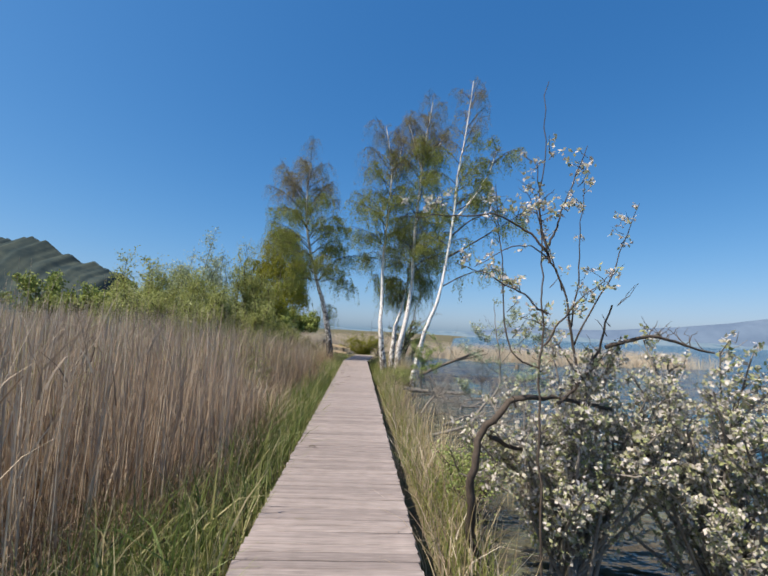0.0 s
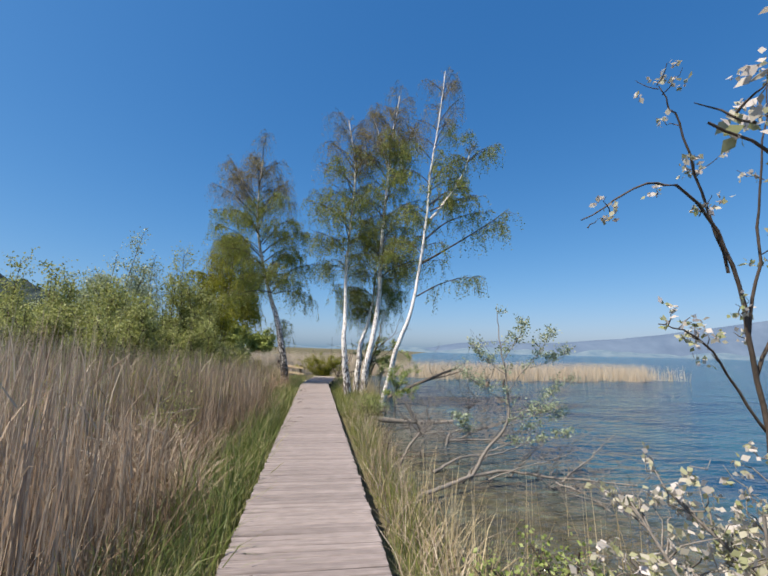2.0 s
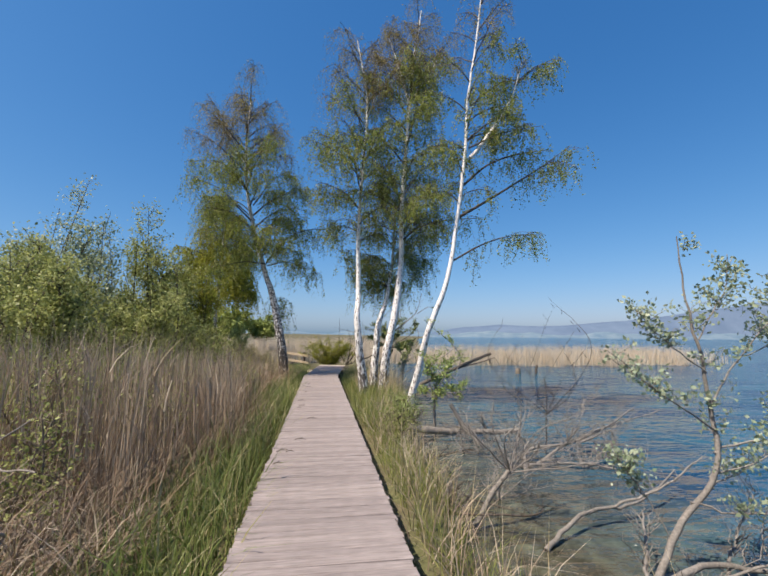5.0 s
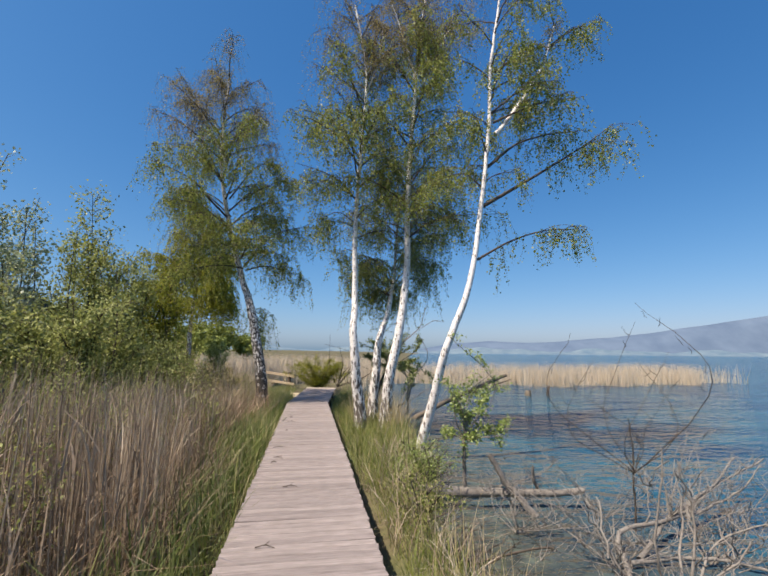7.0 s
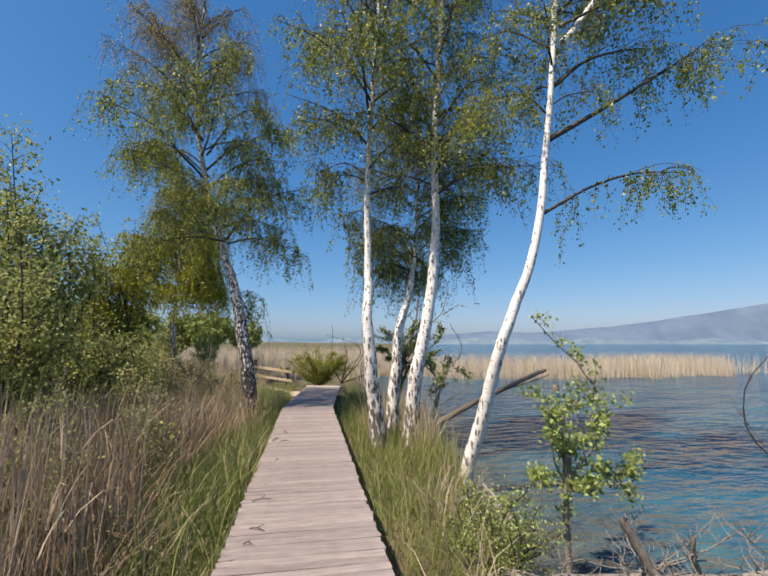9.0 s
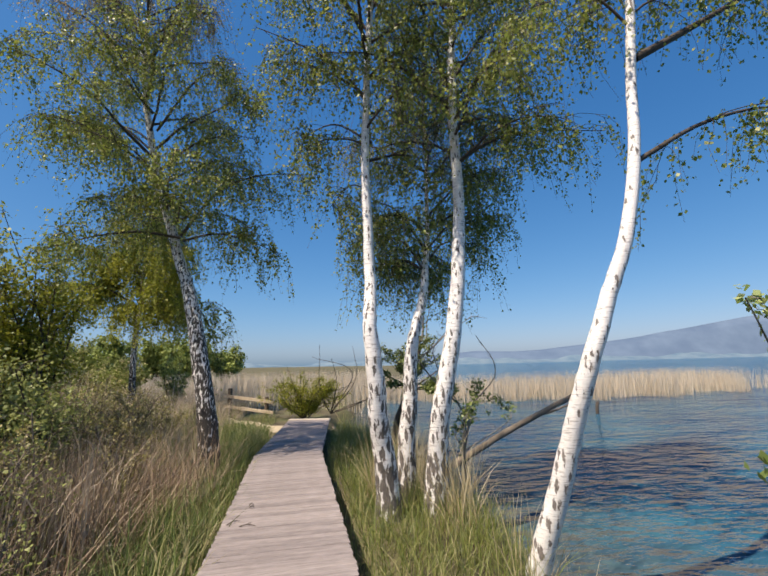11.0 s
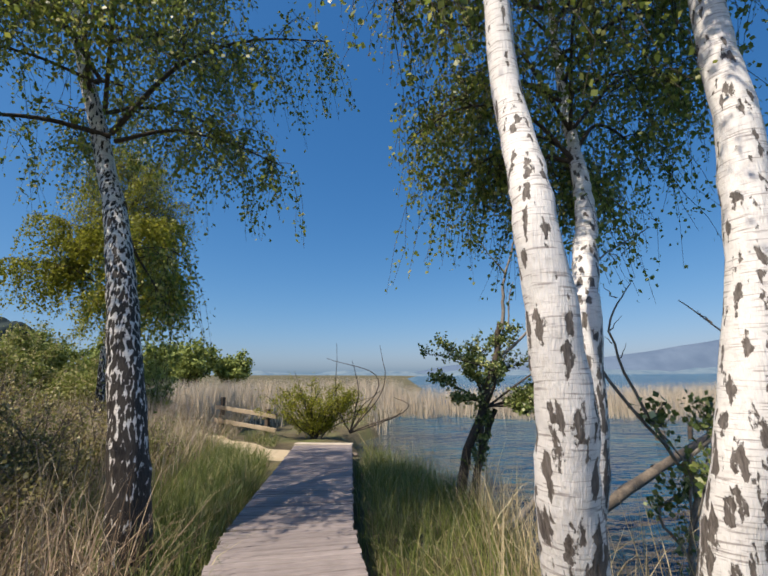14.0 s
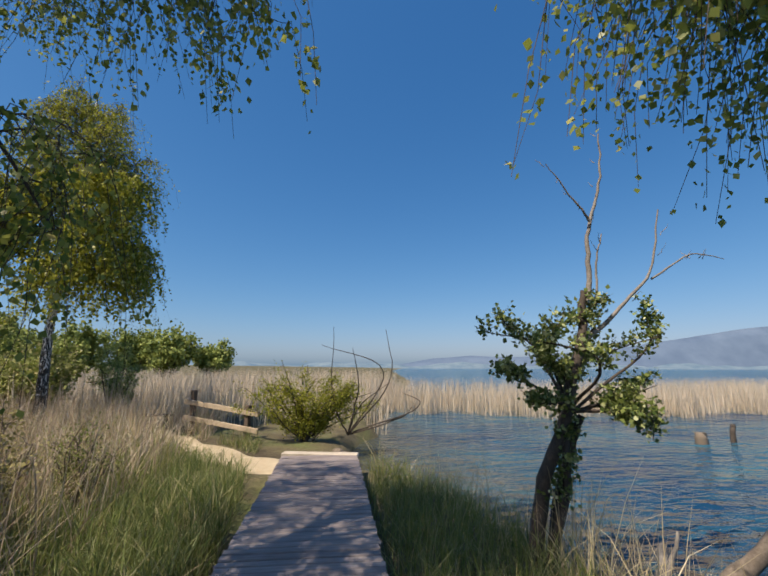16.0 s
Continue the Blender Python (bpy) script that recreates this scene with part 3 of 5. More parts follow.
birch([([(-1.45, 22.25, -0.5), (-1.44, 22.2, 0.5), (-1.65, 22.3, 1.9), (-1.95, 22.55, 3.1), (-2.3, 22.8, 4.1), (-2.85, 22.8, 6.2), (-3.12, 22.8, 8.2), (-3.05, 22.8, 11.2)], 0.21, 0.025),
       ([(-3.1, 22.8, 7.9), (-3.75, 22.75, 9.1), (-4.4, 22.7, 10.4)], 0.04, 0.012)],
      [[(-2.3, 22.8, 4.26), (-3.0, 22.6, 4.3), (-3.75, 22.4, 4.1), (-4.6, 22.2, 3.7)], [(-2.5, 22.8, 4.94), (-3.1, 22.4, 4.95), (-3.8, 22.0, 4.7)], [(-2.3, 22.8, 4.3), (-1.6, 22.7, 5.25), (-0.75, 22.6, 5.65), (0.25, 22.5, 5.7)],
       [(-2.0, 22.65, 3.4), (-1.93, 22.8, 2.95), (-1.75, 22.95, 2.6), (-1.55, 23.05, 2.25)], [(-2.25, 22.8, 4.2), (-1.6, 22.7, 4.35), (-0.95, 22.6, 4.2), (-0.3, 22.5, 3.9)], [(-2.4, 22.8, 4.6), (-2.0, 21.9, 5.0), (-1.5, 21.0, 4.8)], [(-2.5, 22.8, 5.0), (-2.9, 21.9, 5.6), (-3.2, 20.9, 5.4)],
       [(-2.6, 22.8, 5.5), (-1.8, 23.4, 6.3), (-1.0, 23.8, 6.3)], [(-2.8, 22.8, 6.0), (-3.9, 23.0, 6.9), (-5.0, 23.1, 6.9)], [(-2.9, 22.8, 6.6), (-2.0, 22.3, 7.6), (-1.1, 22.0, 7.6)], [(-3.0, 22.8, 7.0), (-4.0, 22.2, 8.0), (-5.1, 21.9, 7.9)]],
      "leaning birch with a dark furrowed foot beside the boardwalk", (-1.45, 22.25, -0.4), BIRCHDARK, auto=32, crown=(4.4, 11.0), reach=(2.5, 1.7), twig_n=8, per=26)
birch([([(1.29, 19.78, -0.5), (1.22, 19.7, 0.3), (1.12, 19.57, 1.0), (1.075, 19.48, 1.6), (1.06, 19.5, 2.2), (1.12, 19.72, 3.0), (1.12, 19.78, 4.4), (1.2, 19.8, 6.6), (1.36, 19.85, 9.6), (1.0, 19.9, 11.9)], 0.165, 0.022),
       ([(1.3, 19.85, 9.0), (1.6, 19.85, 10.2), (1.7, 19.9, 11.4)], 0.03, 0.01)],
      [[(1.15, 19.8, 5.6), (0.69, 19.75, 6.16), (0.13, 19.7, 6.45), (-0.6, 19.6, 6.6)], [(1.15, 19.8, 5.0), (0.6, 20.2, 5.5), (0.0, 20.5, 5.3)], [(1.2, 19.8, 6.9), (0.3, 19.9, 8.1), (-0.7, 19.9, 8.4)], [(1.12, 19.78, 4.2), (0.85, 20.1, 4.4), (0.55, 20.3, 4.1)],
       [(1.2, 19.8, 7.4), (1.7, 19.2, 8.3), (2.0, 18.6, 8.3)]],
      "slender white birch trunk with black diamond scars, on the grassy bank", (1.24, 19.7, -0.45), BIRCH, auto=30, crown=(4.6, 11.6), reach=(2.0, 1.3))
birch([([(1.66, 20.4, -0.5), (1.7, 20.36, 0.4), (1.75, 20.31, 1.0), (1.8, 20.31, 1.7), (1.93, 20.41, 2.18), (2.12, 20.58, 2.75), (2.24, 20.76, 3.34), (2.4, 21.0, 4.03), (2.5, 21.2, 5.6), (2.5, 21.3, 7.6)], 0.15, 0.02)],
      [[(2.2, 20.7, 3.2), (1.9, 20.9, 3.75), (1.4, 21.1, 3.9), (0.9, 21.25, 3.6)], [(2.22, 20.74, 3.3), (2.7, 21.0, 3.8), (3.2, 21.2, 3.8), (3.6, 21.4, 3.5)], [(2.22, 20.74, 3.3), (2.2, 21.3, 3.8), (2.1, 21.9, 3.7)], [(2.3, 20.85, 3.6), (2.9, 20.8, 4.2), (3.6, 20.7, 4.2)],
       [(2.3, 20.85, 3.6), (1.7, 20.7, 4.3), (1.1, 20.7, 4.4)], [(2.4, 21.0, 4.0), (2.8, 21.5, 4.7), (3.2, 22.0, 4.6)], [(2.4, 21.0, 4.0), (1.9, 21.4, 4.5), (1.3, 21.9, 4.3)], [(2.15, 20.62, 2.9), (2.3, 20.95, 3.3), (2.45, 21.4, 3.3)], [(2.3, 20.85, 3.6), (2.0, 20.3, 4.1), (1.8, 19.9, 4.0)],
       [(2.2, 20.7, 3.2), (1.8, 21.1, 3.5), (1.4, 21.5, 3.3)], [(2.2, 20.7, 3.2), (2.0, 21.2, 3.5), (1.8, 21.6, 3.3)], [(2.25, 20.78, 3.4), (2.6, 21.2, 3.6), (2.8, 21.6, 3.4)]],
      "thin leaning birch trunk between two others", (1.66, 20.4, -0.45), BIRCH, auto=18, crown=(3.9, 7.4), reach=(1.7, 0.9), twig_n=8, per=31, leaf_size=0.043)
birch([([(1.9, 19.76, -0.8), (1.94, 19.69, 0.2), (2.0, 19.53, 1.0), (2.19, 19.48, 2.0), (2.36, 19.54, 3.0), (2.46, 19.66, 4.0), (2.47, 19.75, 5.5), (2.6, 19.8, 7.5), (2.76, 19.85, 9.6), (2.97, 19.9, 11.6), (3.25, 19.9, 13.4)], 0.165, 0.022),
       ([(2.76, 19.85, 9.7), (2.4, 19.85, 11.0), (2.0, 19.9, 12.4)], 0.045, 0.012), ([(2.77, 19.85, 9.8), (3.3, 19.85, 10.6), (3.95, 19.8, 11.7)], 0.045, 0.012)],
      [[(2.47, 19.75, 4.7), (3.2, 19.85, 5.25), (4.1, 19.9, 5.55), (5.5, 19.9, 5.7)], [(2.47, 19.75, 5.2), (3.2, 20.3, 6.1), (4.2, 20.7, 6.3)], [(2.47, 19.75, 5.4), (2.9, 19.0, 6.2), (3.3, 18.3, 6.2)], [(2.5, 19.78, 6.2), (3.3, 19.6, 7.3), (4.2, 19.4, 7.4)], [(2.5, 19.78, 6.0), (1.9, 19.2, 6.9), (1.4, 18.6, 6.8)],
       [(2.47, 19.75, 4.9), (2.9, 20.5, 5.4), (3.2, 21.3, 5.2)]],
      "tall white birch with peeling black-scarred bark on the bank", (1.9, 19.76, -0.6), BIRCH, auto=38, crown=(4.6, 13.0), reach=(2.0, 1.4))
birch([([(2.41, 18.23, -0.95), (2.46, 18.18, -0.50), (2.58, 18.03, 0.10), (2.72, 17.81, 0.85), (2.82, 17.58, 1.50), (3.03, 17.48, 2.11), (3.28, 17.40, 2.73), (3.53, 17.37, 3.65), (3.76, 17.45, 4.89), (4.03, 17.45, 6.84), (4.19, 17.51, 8.69), (4.54, 17.56, 10.64), (4.83, 17.56, 13.21)], 0.13, 0.02),
       ([(4.11, 17.45, 6.74), (4.75, 17.45, 7.66), (5.34, 17.45, 8.69), (5.75, 17.45, 9.92)], 0.06, 0.012)],
      [[(3.55, 17.38, 3.65), (4.37, 17.35, 4.12), (5.24, 17.35, 4.42), (6.06, 17.30, 4.48)], [(3.76, 17.45, 4.94), (4.73, 17.45, 5.55), (5.75, 17.45, 6.22), (6.57, 17.45, 6.79), (7.29, 17.40, 7.35)], [(3.82, 17.45, 5.30), (3.39, 17.45, 5.66), (2.98, 17.45, 5.61), (2.47, 17.35, 5.30)], [(3.90, 17.45, 5.91), (4.83, 17.76, 6.74), (5.96, 17.97, 7.25), (6.78, 18.07, 7.45)],
       [(4.06, 17.45, 7.04), (5.03, 17.15, 7.45), (6.16, 16.94, 7.66)], [(4.16, 17.45, 8.38), (5.14, 17.66, 9.30), (6.37, 17.76, 9.71)], [(4.01, 17.45, 6.53), (3.49, 18.07, 7.35), (3.08, 18.48, 7.45)], [(5.55, 17.45, 9.20), (6.27, 17.35, 9.82), (6.99, 17.25, 9.92)]],
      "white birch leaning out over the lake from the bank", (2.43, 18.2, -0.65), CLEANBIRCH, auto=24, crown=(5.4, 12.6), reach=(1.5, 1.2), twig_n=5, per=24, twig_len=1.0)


# ---- shrubs ----
def shrub(name, at, size, label, leaf, category="bush", stems=9, twig_n=26, per=22, leaf_size=0.06, lift=0.35, weep=0.1, twig_len=0.7, wood=DARKBARK, stem_r=0.03, group="", wide=0.32, jitter=0.07, tuft=1):
    """A many-stemmed shrub that fills an uneven dome of the given half-width, half-depth and height."""
    bush = thing(name, at, label, category, group)
    at = np.array(at, float)
    tw, st = [], []
    for k in range(stems):
        az, f = RNG.uniform(0, 6.283), RNG.uniform(0.15, 1.0) ** 0.6
        hgt = size[2] * (1 - 0.55 * f * f) * RNG.uniform(0.72, 1.08)
        end = at + [math.cos(az) * size[0] * f, math.sin(az) * size[1] * f, hgt]
        m = at + (end - at) * 0.45 + [0, 0, hgt * 0.12] + RNG.normal(size=3) * 0.06 * size[2]
        p = smooth_path([at + RNG.normal(size=3) * [0.06, 0.06, 0], m, end], 9)
        st.append(tube(p, np.linspace(stem_r, 0.006, 9), 5))
        tw += twigs_along(p, twig_n, twig_len, weep, lift)
    for q in st:
        part("stem", q, wood, bush, smooth=True)
    part("twig_spray", join([tube(q, np.linspace(0.0055, 0.002, len(q)), 3) for q in tw]), wood, bush)["kind"] = "stuff"
    at_leaf = leaves_on(tw, per, jitter)
    if tuft > 1:
        at_leaf = np.repeat(at_leaf, tuft, 0) + RNG.normal(size=(len(at_leaf) * tuft, 3)) * 0.012
    part("foliage", leaves(at_leaf, leaf_size, 0.1, wide), leaf, bush)
    return bush


GL = LAND_Z
for x, y, size, label, leaf, stems, ls in (
        (-7.2, 19.0, (1.7, 1.7, 6.6), "tall grey-green willow bush behind the reeds", GREYLEAF, 28, 0.08),
        (-5.6, 20.6, (1.3, 1.5, 6.2), "bright green willow bush behind the reeds", WILLOWLEAF, 26, 0.075),
        (-8.5, 16.6, (1.5, 1.6, 4.6), "rounded green willow bush among the reeds", WILLOWLEAF, 30, 0.075),
        (-6.6, 16.6, (1.7, 1.6, 4.3), "dense green willow bush among the reeds", WILLOWLEAF, 28, 0.07),
        (-7.6, 14.8, (1.2, 1.3, 3.6), "low rounded willow bush among the reeds", WILLOWLEAF, 26, 0.07),
        (-5.3, 14.6, (1.3, 1.3, 3.3), "low leafy willow bush at the reed edge", WILLOWLEAF, 24, 0.065),
        (-4.4, 17.6, (1.4, 1.4, 3.6), "low green willow bush at the reed edge", WILLOWLEAF, 26, 0.065),
        (-3.9, 20.4, (1.0, 1.0, 2.5), "small olive willow bush near the leaning birch", WILLOWLEAF, 20, 0.06),
        (-8.7, 18.8, (1.5, 1.5, 5.3), "upright grey-green willow bush behind the reeds", GREYLEAF, 26, 0.08)):
    shrub("willow_bush", (x, y, GL), size, label, leaf, stems=stems, twig_n=36, per=23, leaf_size=ls, twig_len=0.85, lift=0.2, jitter=0.1, group="willow bushes")
birch([([(-6.6, 33.5, -0.5), (-6.6, 33.5, 2.5), (-6.5, 33.6, 6), (-6.3, 33.5, 9.6)], 0.16, 0.03)], [], "yellow-green weeping birch standing in the reeds", (-6.6, 33.5, -0.4), BIRCHDARK, WEEPLEAF, 0.085, 9, 34, 0.95, 2.0, 34, (3.6, 9.2), (3.0, 1.5), 10, "weeping birches")
shrub("willow_bush", (-5.2, 23.0, GL), (1.5, 1.3, 5.4), "yellow-green willow bush beside the leaning birch", WEEPLEAF, stems=24, twig_n=34, per=17, weep=0.5, leaf_size=0.07, twig_len=1.0, group="willow bushes")
shrub("shore_bush", (0.35, 31.2, GL), (1.9, 1.0, 2.0), "yellow-green willow bush at the water past the boardwalk", WEEPLEAF, stems=30, twig_n=26, per=20, leaf_size=0.05, twig_len=0.6, stem_r=0.02, lift=0.15, weep=0.4)
shrub("blossom_bush", (-5.6, 35.5, GL), (0.8, 0.8, 2.9), "small bush with pale yellow blossom in the reeds", FRESHLEAF, stems=12, twig_n=22, per=20, leaf_size=0.06, twig_len=0.4)


# ---- grasses and reeds ----
def scatter(n, x0, x1, y0, y1, keep=None):
    x, y = RNG.uniform(x0, x1, n), RNG.uniform(y0, y1, n)
    if keep is not None:
        k = keep(x, y)
        x, y = x[k], y[k]
    return np.column_stack([x, y, ground_z(x, y) - 0.03])


PATH_X, PATH_Y = [0.6, -0.1, -0.9, -1.7, -2.7, -3.7], [28.3, 28.6, 29.2, 30.2, 31.5, 33.6]


def off_path(x, y):
    """True away from the sandy path that leaves the boardwalk's end."""
    near = np.full(len(x), 9.0)
    for a in np.linspace(0, 5, 60):
        near = np.minimum(near, np.hypot(x - np.interp(a, range(6), PATH_X), y - np.interp(a, range(6), PATH_Y)))
    return near > 0.5


def edge(y):
    """The line where the green verge gives way to the reeds."""
    return -1.55 - 0.25 * np.sin(0.8 * y) - 0.15 * np.sin(2.3 * y)


def heap(x, y):
    """True inside the trampled patch at the reed edge."""
    return ((x + 2.3) / 1.25) ** 2 + ((y - 8.8) / 1.9) ** 2 < 1


def stuff(name, vf, mat, label, category):
    return tagged(part(name, vf, mat), label, category, kind="stuff")


for n_reed, y0, y1, mat, label in ((13500, -1.5, 9.4, REED, "tall dry brown reeds beside the boardwalk"), (12500, 9.0, 19.5, OLDREED, "old dark brown reeds in front of the willow bushes")):
    p = scatter(n_reed, -6.5, -1.3, y0, y1, lambda x, y: (x < edge(y) - 0.05 - 0.5 * RNG.random(len(x)) ** 2) & ~heap(x, y))
    h = RNG.uniform(1.25, 2.3, len(p)) * np.clip(1.0 - (p[:, 1] - 10) * 0.05, 0.62, 1)
    sway = np.column_stack([0.018 * np.sin(1.9 * p[:, 1]) + 0.015 * np.sin(4.7 * p[:, 1] + p[:, 0]), 0.018 * np.sin(1.3 * p[:, 0] + 2.1 * p[:, 1])])
    stuff("reed_bed", blades(p, h, RNG.uniform(0.006, 0.013, len(p)), 0.035, 0.06, sway), mat, label, "reeds")
p = scatter(8000, -6.0, -1.5, -1.5, 19.5, lambda x, y: (x < edge(y)) & ~heap(x, y))
p[:, 2] += RNG.uniform(0.3, 1.7, len(p)) * np.clip(1.0 - (p[:, 1] - 10) * 0.05, 0.62, 1)
stuff("reed_leaves", blades(p, RNG.uniform(0.25, 0.6, len(p)), RNG.uniform(0.008, 0.016, len(p)), 0.4, 0.3), OLDREED, "dry brown leaves hanging on the reeds", "reeds")
p = scatter(12000, -16, -6.3, -1, 30)
stuff("reed_bed", blades(p, RNG.uniform(1.6, 2.5, len(p)), 0.018, 0.12, 0.09), REED, "tall dry brown reeds farther from the boardwalk", "reeds")
p = scatter(34000, -6.0, -1.2, -1.5, 22, lambda x, y: x < edge(y) + 0.1)
stuff("dead_thatch", blades(p, RNG.uniform(0.3, 1.0, len(p)) * np.clip(0.6 + p[:, 1] * 0.06, 0.8, 1.3), 0.009, 0.5, 0.45), THATCH, "tangled brown dead stalks under the reeds", "dead stalks")
p = scatter(16000, -2.3, -0.74, -1.5, 27, lambda x, y: (x > edge(y) - 0.35 * RNG.random(len(x))) & (x < mid_x - 0.66 + np.maximum(0, y - KINK) * 0.1))
stuff("green_verge", blades(p, RNG.uniform(0.25, 0.75, len(p)), RNG.uniform(0.006, 0.014, len(p)), 0.5, 0.25), GRASS, "lush green grass along the boardwalk", "grass")
p = scatter(22000, 0.62, 3.2, -1.5, 28, lambda x, y: (x < shore(y) - 0.05) & (x > mid_x + 0.90 + np.maximum(0, y - KINK) * 0.1))
stuff("bank_grass", blades(p, RNG.uniform(0.2, 0.62, len(p)), RNG.uniform(0.005, 0.011, len(p)), 0.5, 0.25), SEDGE, "yellow-green grass on the lake bank", "grass")
p = scatter(2600, 0.7, 3.4, -1.5, 28, lambda x, y: np.abs(x - shore(y) + 0.2) < 0.3)
stuff("dry_bank_stalks", blades(p, RNG.uniform(0.4, 1.05, len(p)), 0.008, 0.25, 0.18), STRAW, "pale dry stalks at the water's edge", "dry grass")
p = scatter(9000, -9, -1.0, 17, 34, lambda x, y: (x < -2.0) & off_path(x, y))
stuff("scrub_grass", blades(p, RNG.uniform(0.4, 1.0, len(p)), 0.011, 0.4, 0.25), SEDGE, "olive rough grass and scrub", "grass")
p = scatter(13000, -9, -1.0, 18, 36, lambda x, y: (x < -2.0) & off_path(x, y))
stuff("dry_scrub", blades(p, RNG.uniform(0.5, 1.45, len(p)), 0.010, 0.4, 0.25), REED, "brown dry stalks mixed into the scrub", "dry grass")
p = scatter(9000, -3.2, -0.7, 24, 31, lambda x, y: off_path(x, y) & (x < mid_x - 0.66 + (y - KINK) * 0.1))
stuff("green_verge", blades(p, RNG.uniform(0.2, 0.5, len(p)), 0.009, 0.5, 0.3), GRASS, "short green grass beside the sand path", "grass")
p = scatter(6000, -8.5, -1.0, 19, 36, lambda x, y: (x < -2.2) & off_path(x, y))
stuff("straw_scrub", blades(p, RNG.uniform(0.5, 1.3, len(p)), 0.010, 0.35, 0.22), STRAW, "pale straw stalks mixed into the scrub", "dry grass")
p = scatter(5000, 0.7, 2.8, 15, 27, lambda x, y: (x < shore(y) - 0.2) & (x > mid_x + 0.7 + np.maximum(0, y - KINK) * 0.1))
stuff("bank_grass", blades(p, RNG.uniform(0.2, 0.5, len(p)), 0.009, 0.5, 0.3), GRASS, "fresh green grass under the birches", "grass")
p = scatter(3500, -7.0, -2.9, 3, 18.5, lambda x, y: ~heap(x, y) & (x < -3.4 - 0.08 * (9 - y)))
stuff("green_shoots", blades(p, RNG.uniform(1.3, 2.15, len(p)), RNG.uniform(0.012, 0.02, len(p)), 0.3, 0.1), WILLOWLEAF, "young green shoots growing up through dry reeds", "reeds")
p = scatter(700, -1.55, -0.8, -1.0, 19)
stuff("broad_blades", blades(p, RNG.uniform(0.45, 0.95, len(p)), RNG.uniform(0.016, 0.028, len(p)), 0.35, 0.22), GRASS, "broad young reed leaves in the verge", "reed leaves")
p = scatter(15000, -30, 8, 34, 62, lambda x, y: x < shore(y) + 0.5)
stuff("straw_reeds", blades(p, RNG.uniform(1.2, 1.9, len(p)), 0.03, 0.15, 0.1), REEDFAR, "pale straw-coloured reeds past the path", "reeds")


def lake_reeds(x, y):
    front = np.interp(x, [2, 6, 12, 20, 30, 37], [44, 40, 37.5, 36.5, 38, 40])
    thin = RNG.random(len(x)) > np.clip((x - 31) / 7, 0, 0.95)
    return (y > front + 0.8 * np.sin(x) + 0.5 * np.sin(2.7 * x)) & (y < front + 8) & (x > 1) & thin


p = scatter(34000, 1, 38, 33, 52, lake_reeds)
p[:, 2] = WATER_Z - 0.1
stuff("lake_reed_bed", blades(p, RNG.uniform(1.0, 1.9, len(p)), 0.028, 0.12, 0.08), REEDFAR, "pale straw-coloured reed bed standing in the lake", "reeds")


# ---- shoreline wood ----
def branch_thing(name, paths, mat, label, category, at=None, sides=8, twig_n=0, twig_len=0.3):
    """A bare branch or log made of tapered limbs: (control rows, radius at the start, radius at the end)."""
    at = at if at is not None else paths[0][0][0]
    t = thing(name, at, label, category)
    for k, (ctrl, r0, r1, *own) in enumerate(paths):
        n = max(10, 5 * len(ctrl))
        line = smooth_path(ctrl, n)
        size = np.linalg.norm(line[-1] - line[0])
        line[1:] += np.cumsum(RNG.normal(size=(n - 1, 3)), 0) * 0.008 * min(size, 1.5)
        part("stem" if k == 0 else "side_branch", tube(line, np.linspace(r0, r1, n), sides, 0.05), own[0] if own else mat, t, smooth=True)
    if twig_n:
        tw = []
        for ctrl, *rest in paths:
            tw += twigs_along(smooth_path(ctrl, 12), twig_n, twig_len, 0.0, 0.2)
        part("twig_spray", join([tube(q, np.linspace(0.005, 0.0018, len(q)), 4) for q in tw]), mat, t)["kind"] = "stuff"
    return t


branch_thing("fallen_log", [([(3.3, 23.75, -0.95), (4.37, 23.75, -0.35), (5.8, 23.9, 0.25), (7.24, 23.95, 0.84)], 0.10, 0.06), ([(5.4, 23.9, 0.05), (6.5, 24.15, 0.3), (7.7, 24.3, 0.6)], 0.045, 0.02)], WETLOG, "bare grey log slanting out of the lake", "log")


def leafy(name, paths, leaf, label, category, twig_n=8, per=12, leaf_size=0.045, twig_len=0.4, weep=0.1, mat=DEADWOOD, bare=0, lo=0.4, group="", wide=0.34, tuft=1):
    """A small tree or limb with leaves on all but the last `bare` of its branches."""
    t = branch_thing(name, paths, mat, label, category, sides=7)
    if group:
        t["group"] = group
    tw = []
    for ctrl, r0, r1, *own in paths[:len(paths) - bare]:
        tw += twigs_along(smooth_path(ctrl, 14), twig_n, twig_len, weep, lo)
    for ctrl, r0, r1, *own in paths[len(paths) - bare:]:
        tw2 = twigs_along(smooth_path(ctrl, 14), 4, twig_len * 0.8, 0.0, 0.3)
        part("dead_twig_spray", join([tube(q, np.linspace(0.006, 0.002, len(q)), 4) for q in tw2]), own[0] if own else mat, t)["kind"] = "stuff"
    part("twig_spray", join([tube(q, np.linspace(0.004, 0.0015, len(q)), 3) for q in tw]), mat, t)["kind"] = "stuff"
    spots = leaves_on(tw, per, 0.035)
    if tuft > 1:
        spots = np.repeat(spots, tuft, 0) + RNG.normal(size=(len(spots) * tuft, 3)) * 0.012
    part("foliage", leaves(spots, leaf_size, 0.0, wide), leaf, t)
    return t


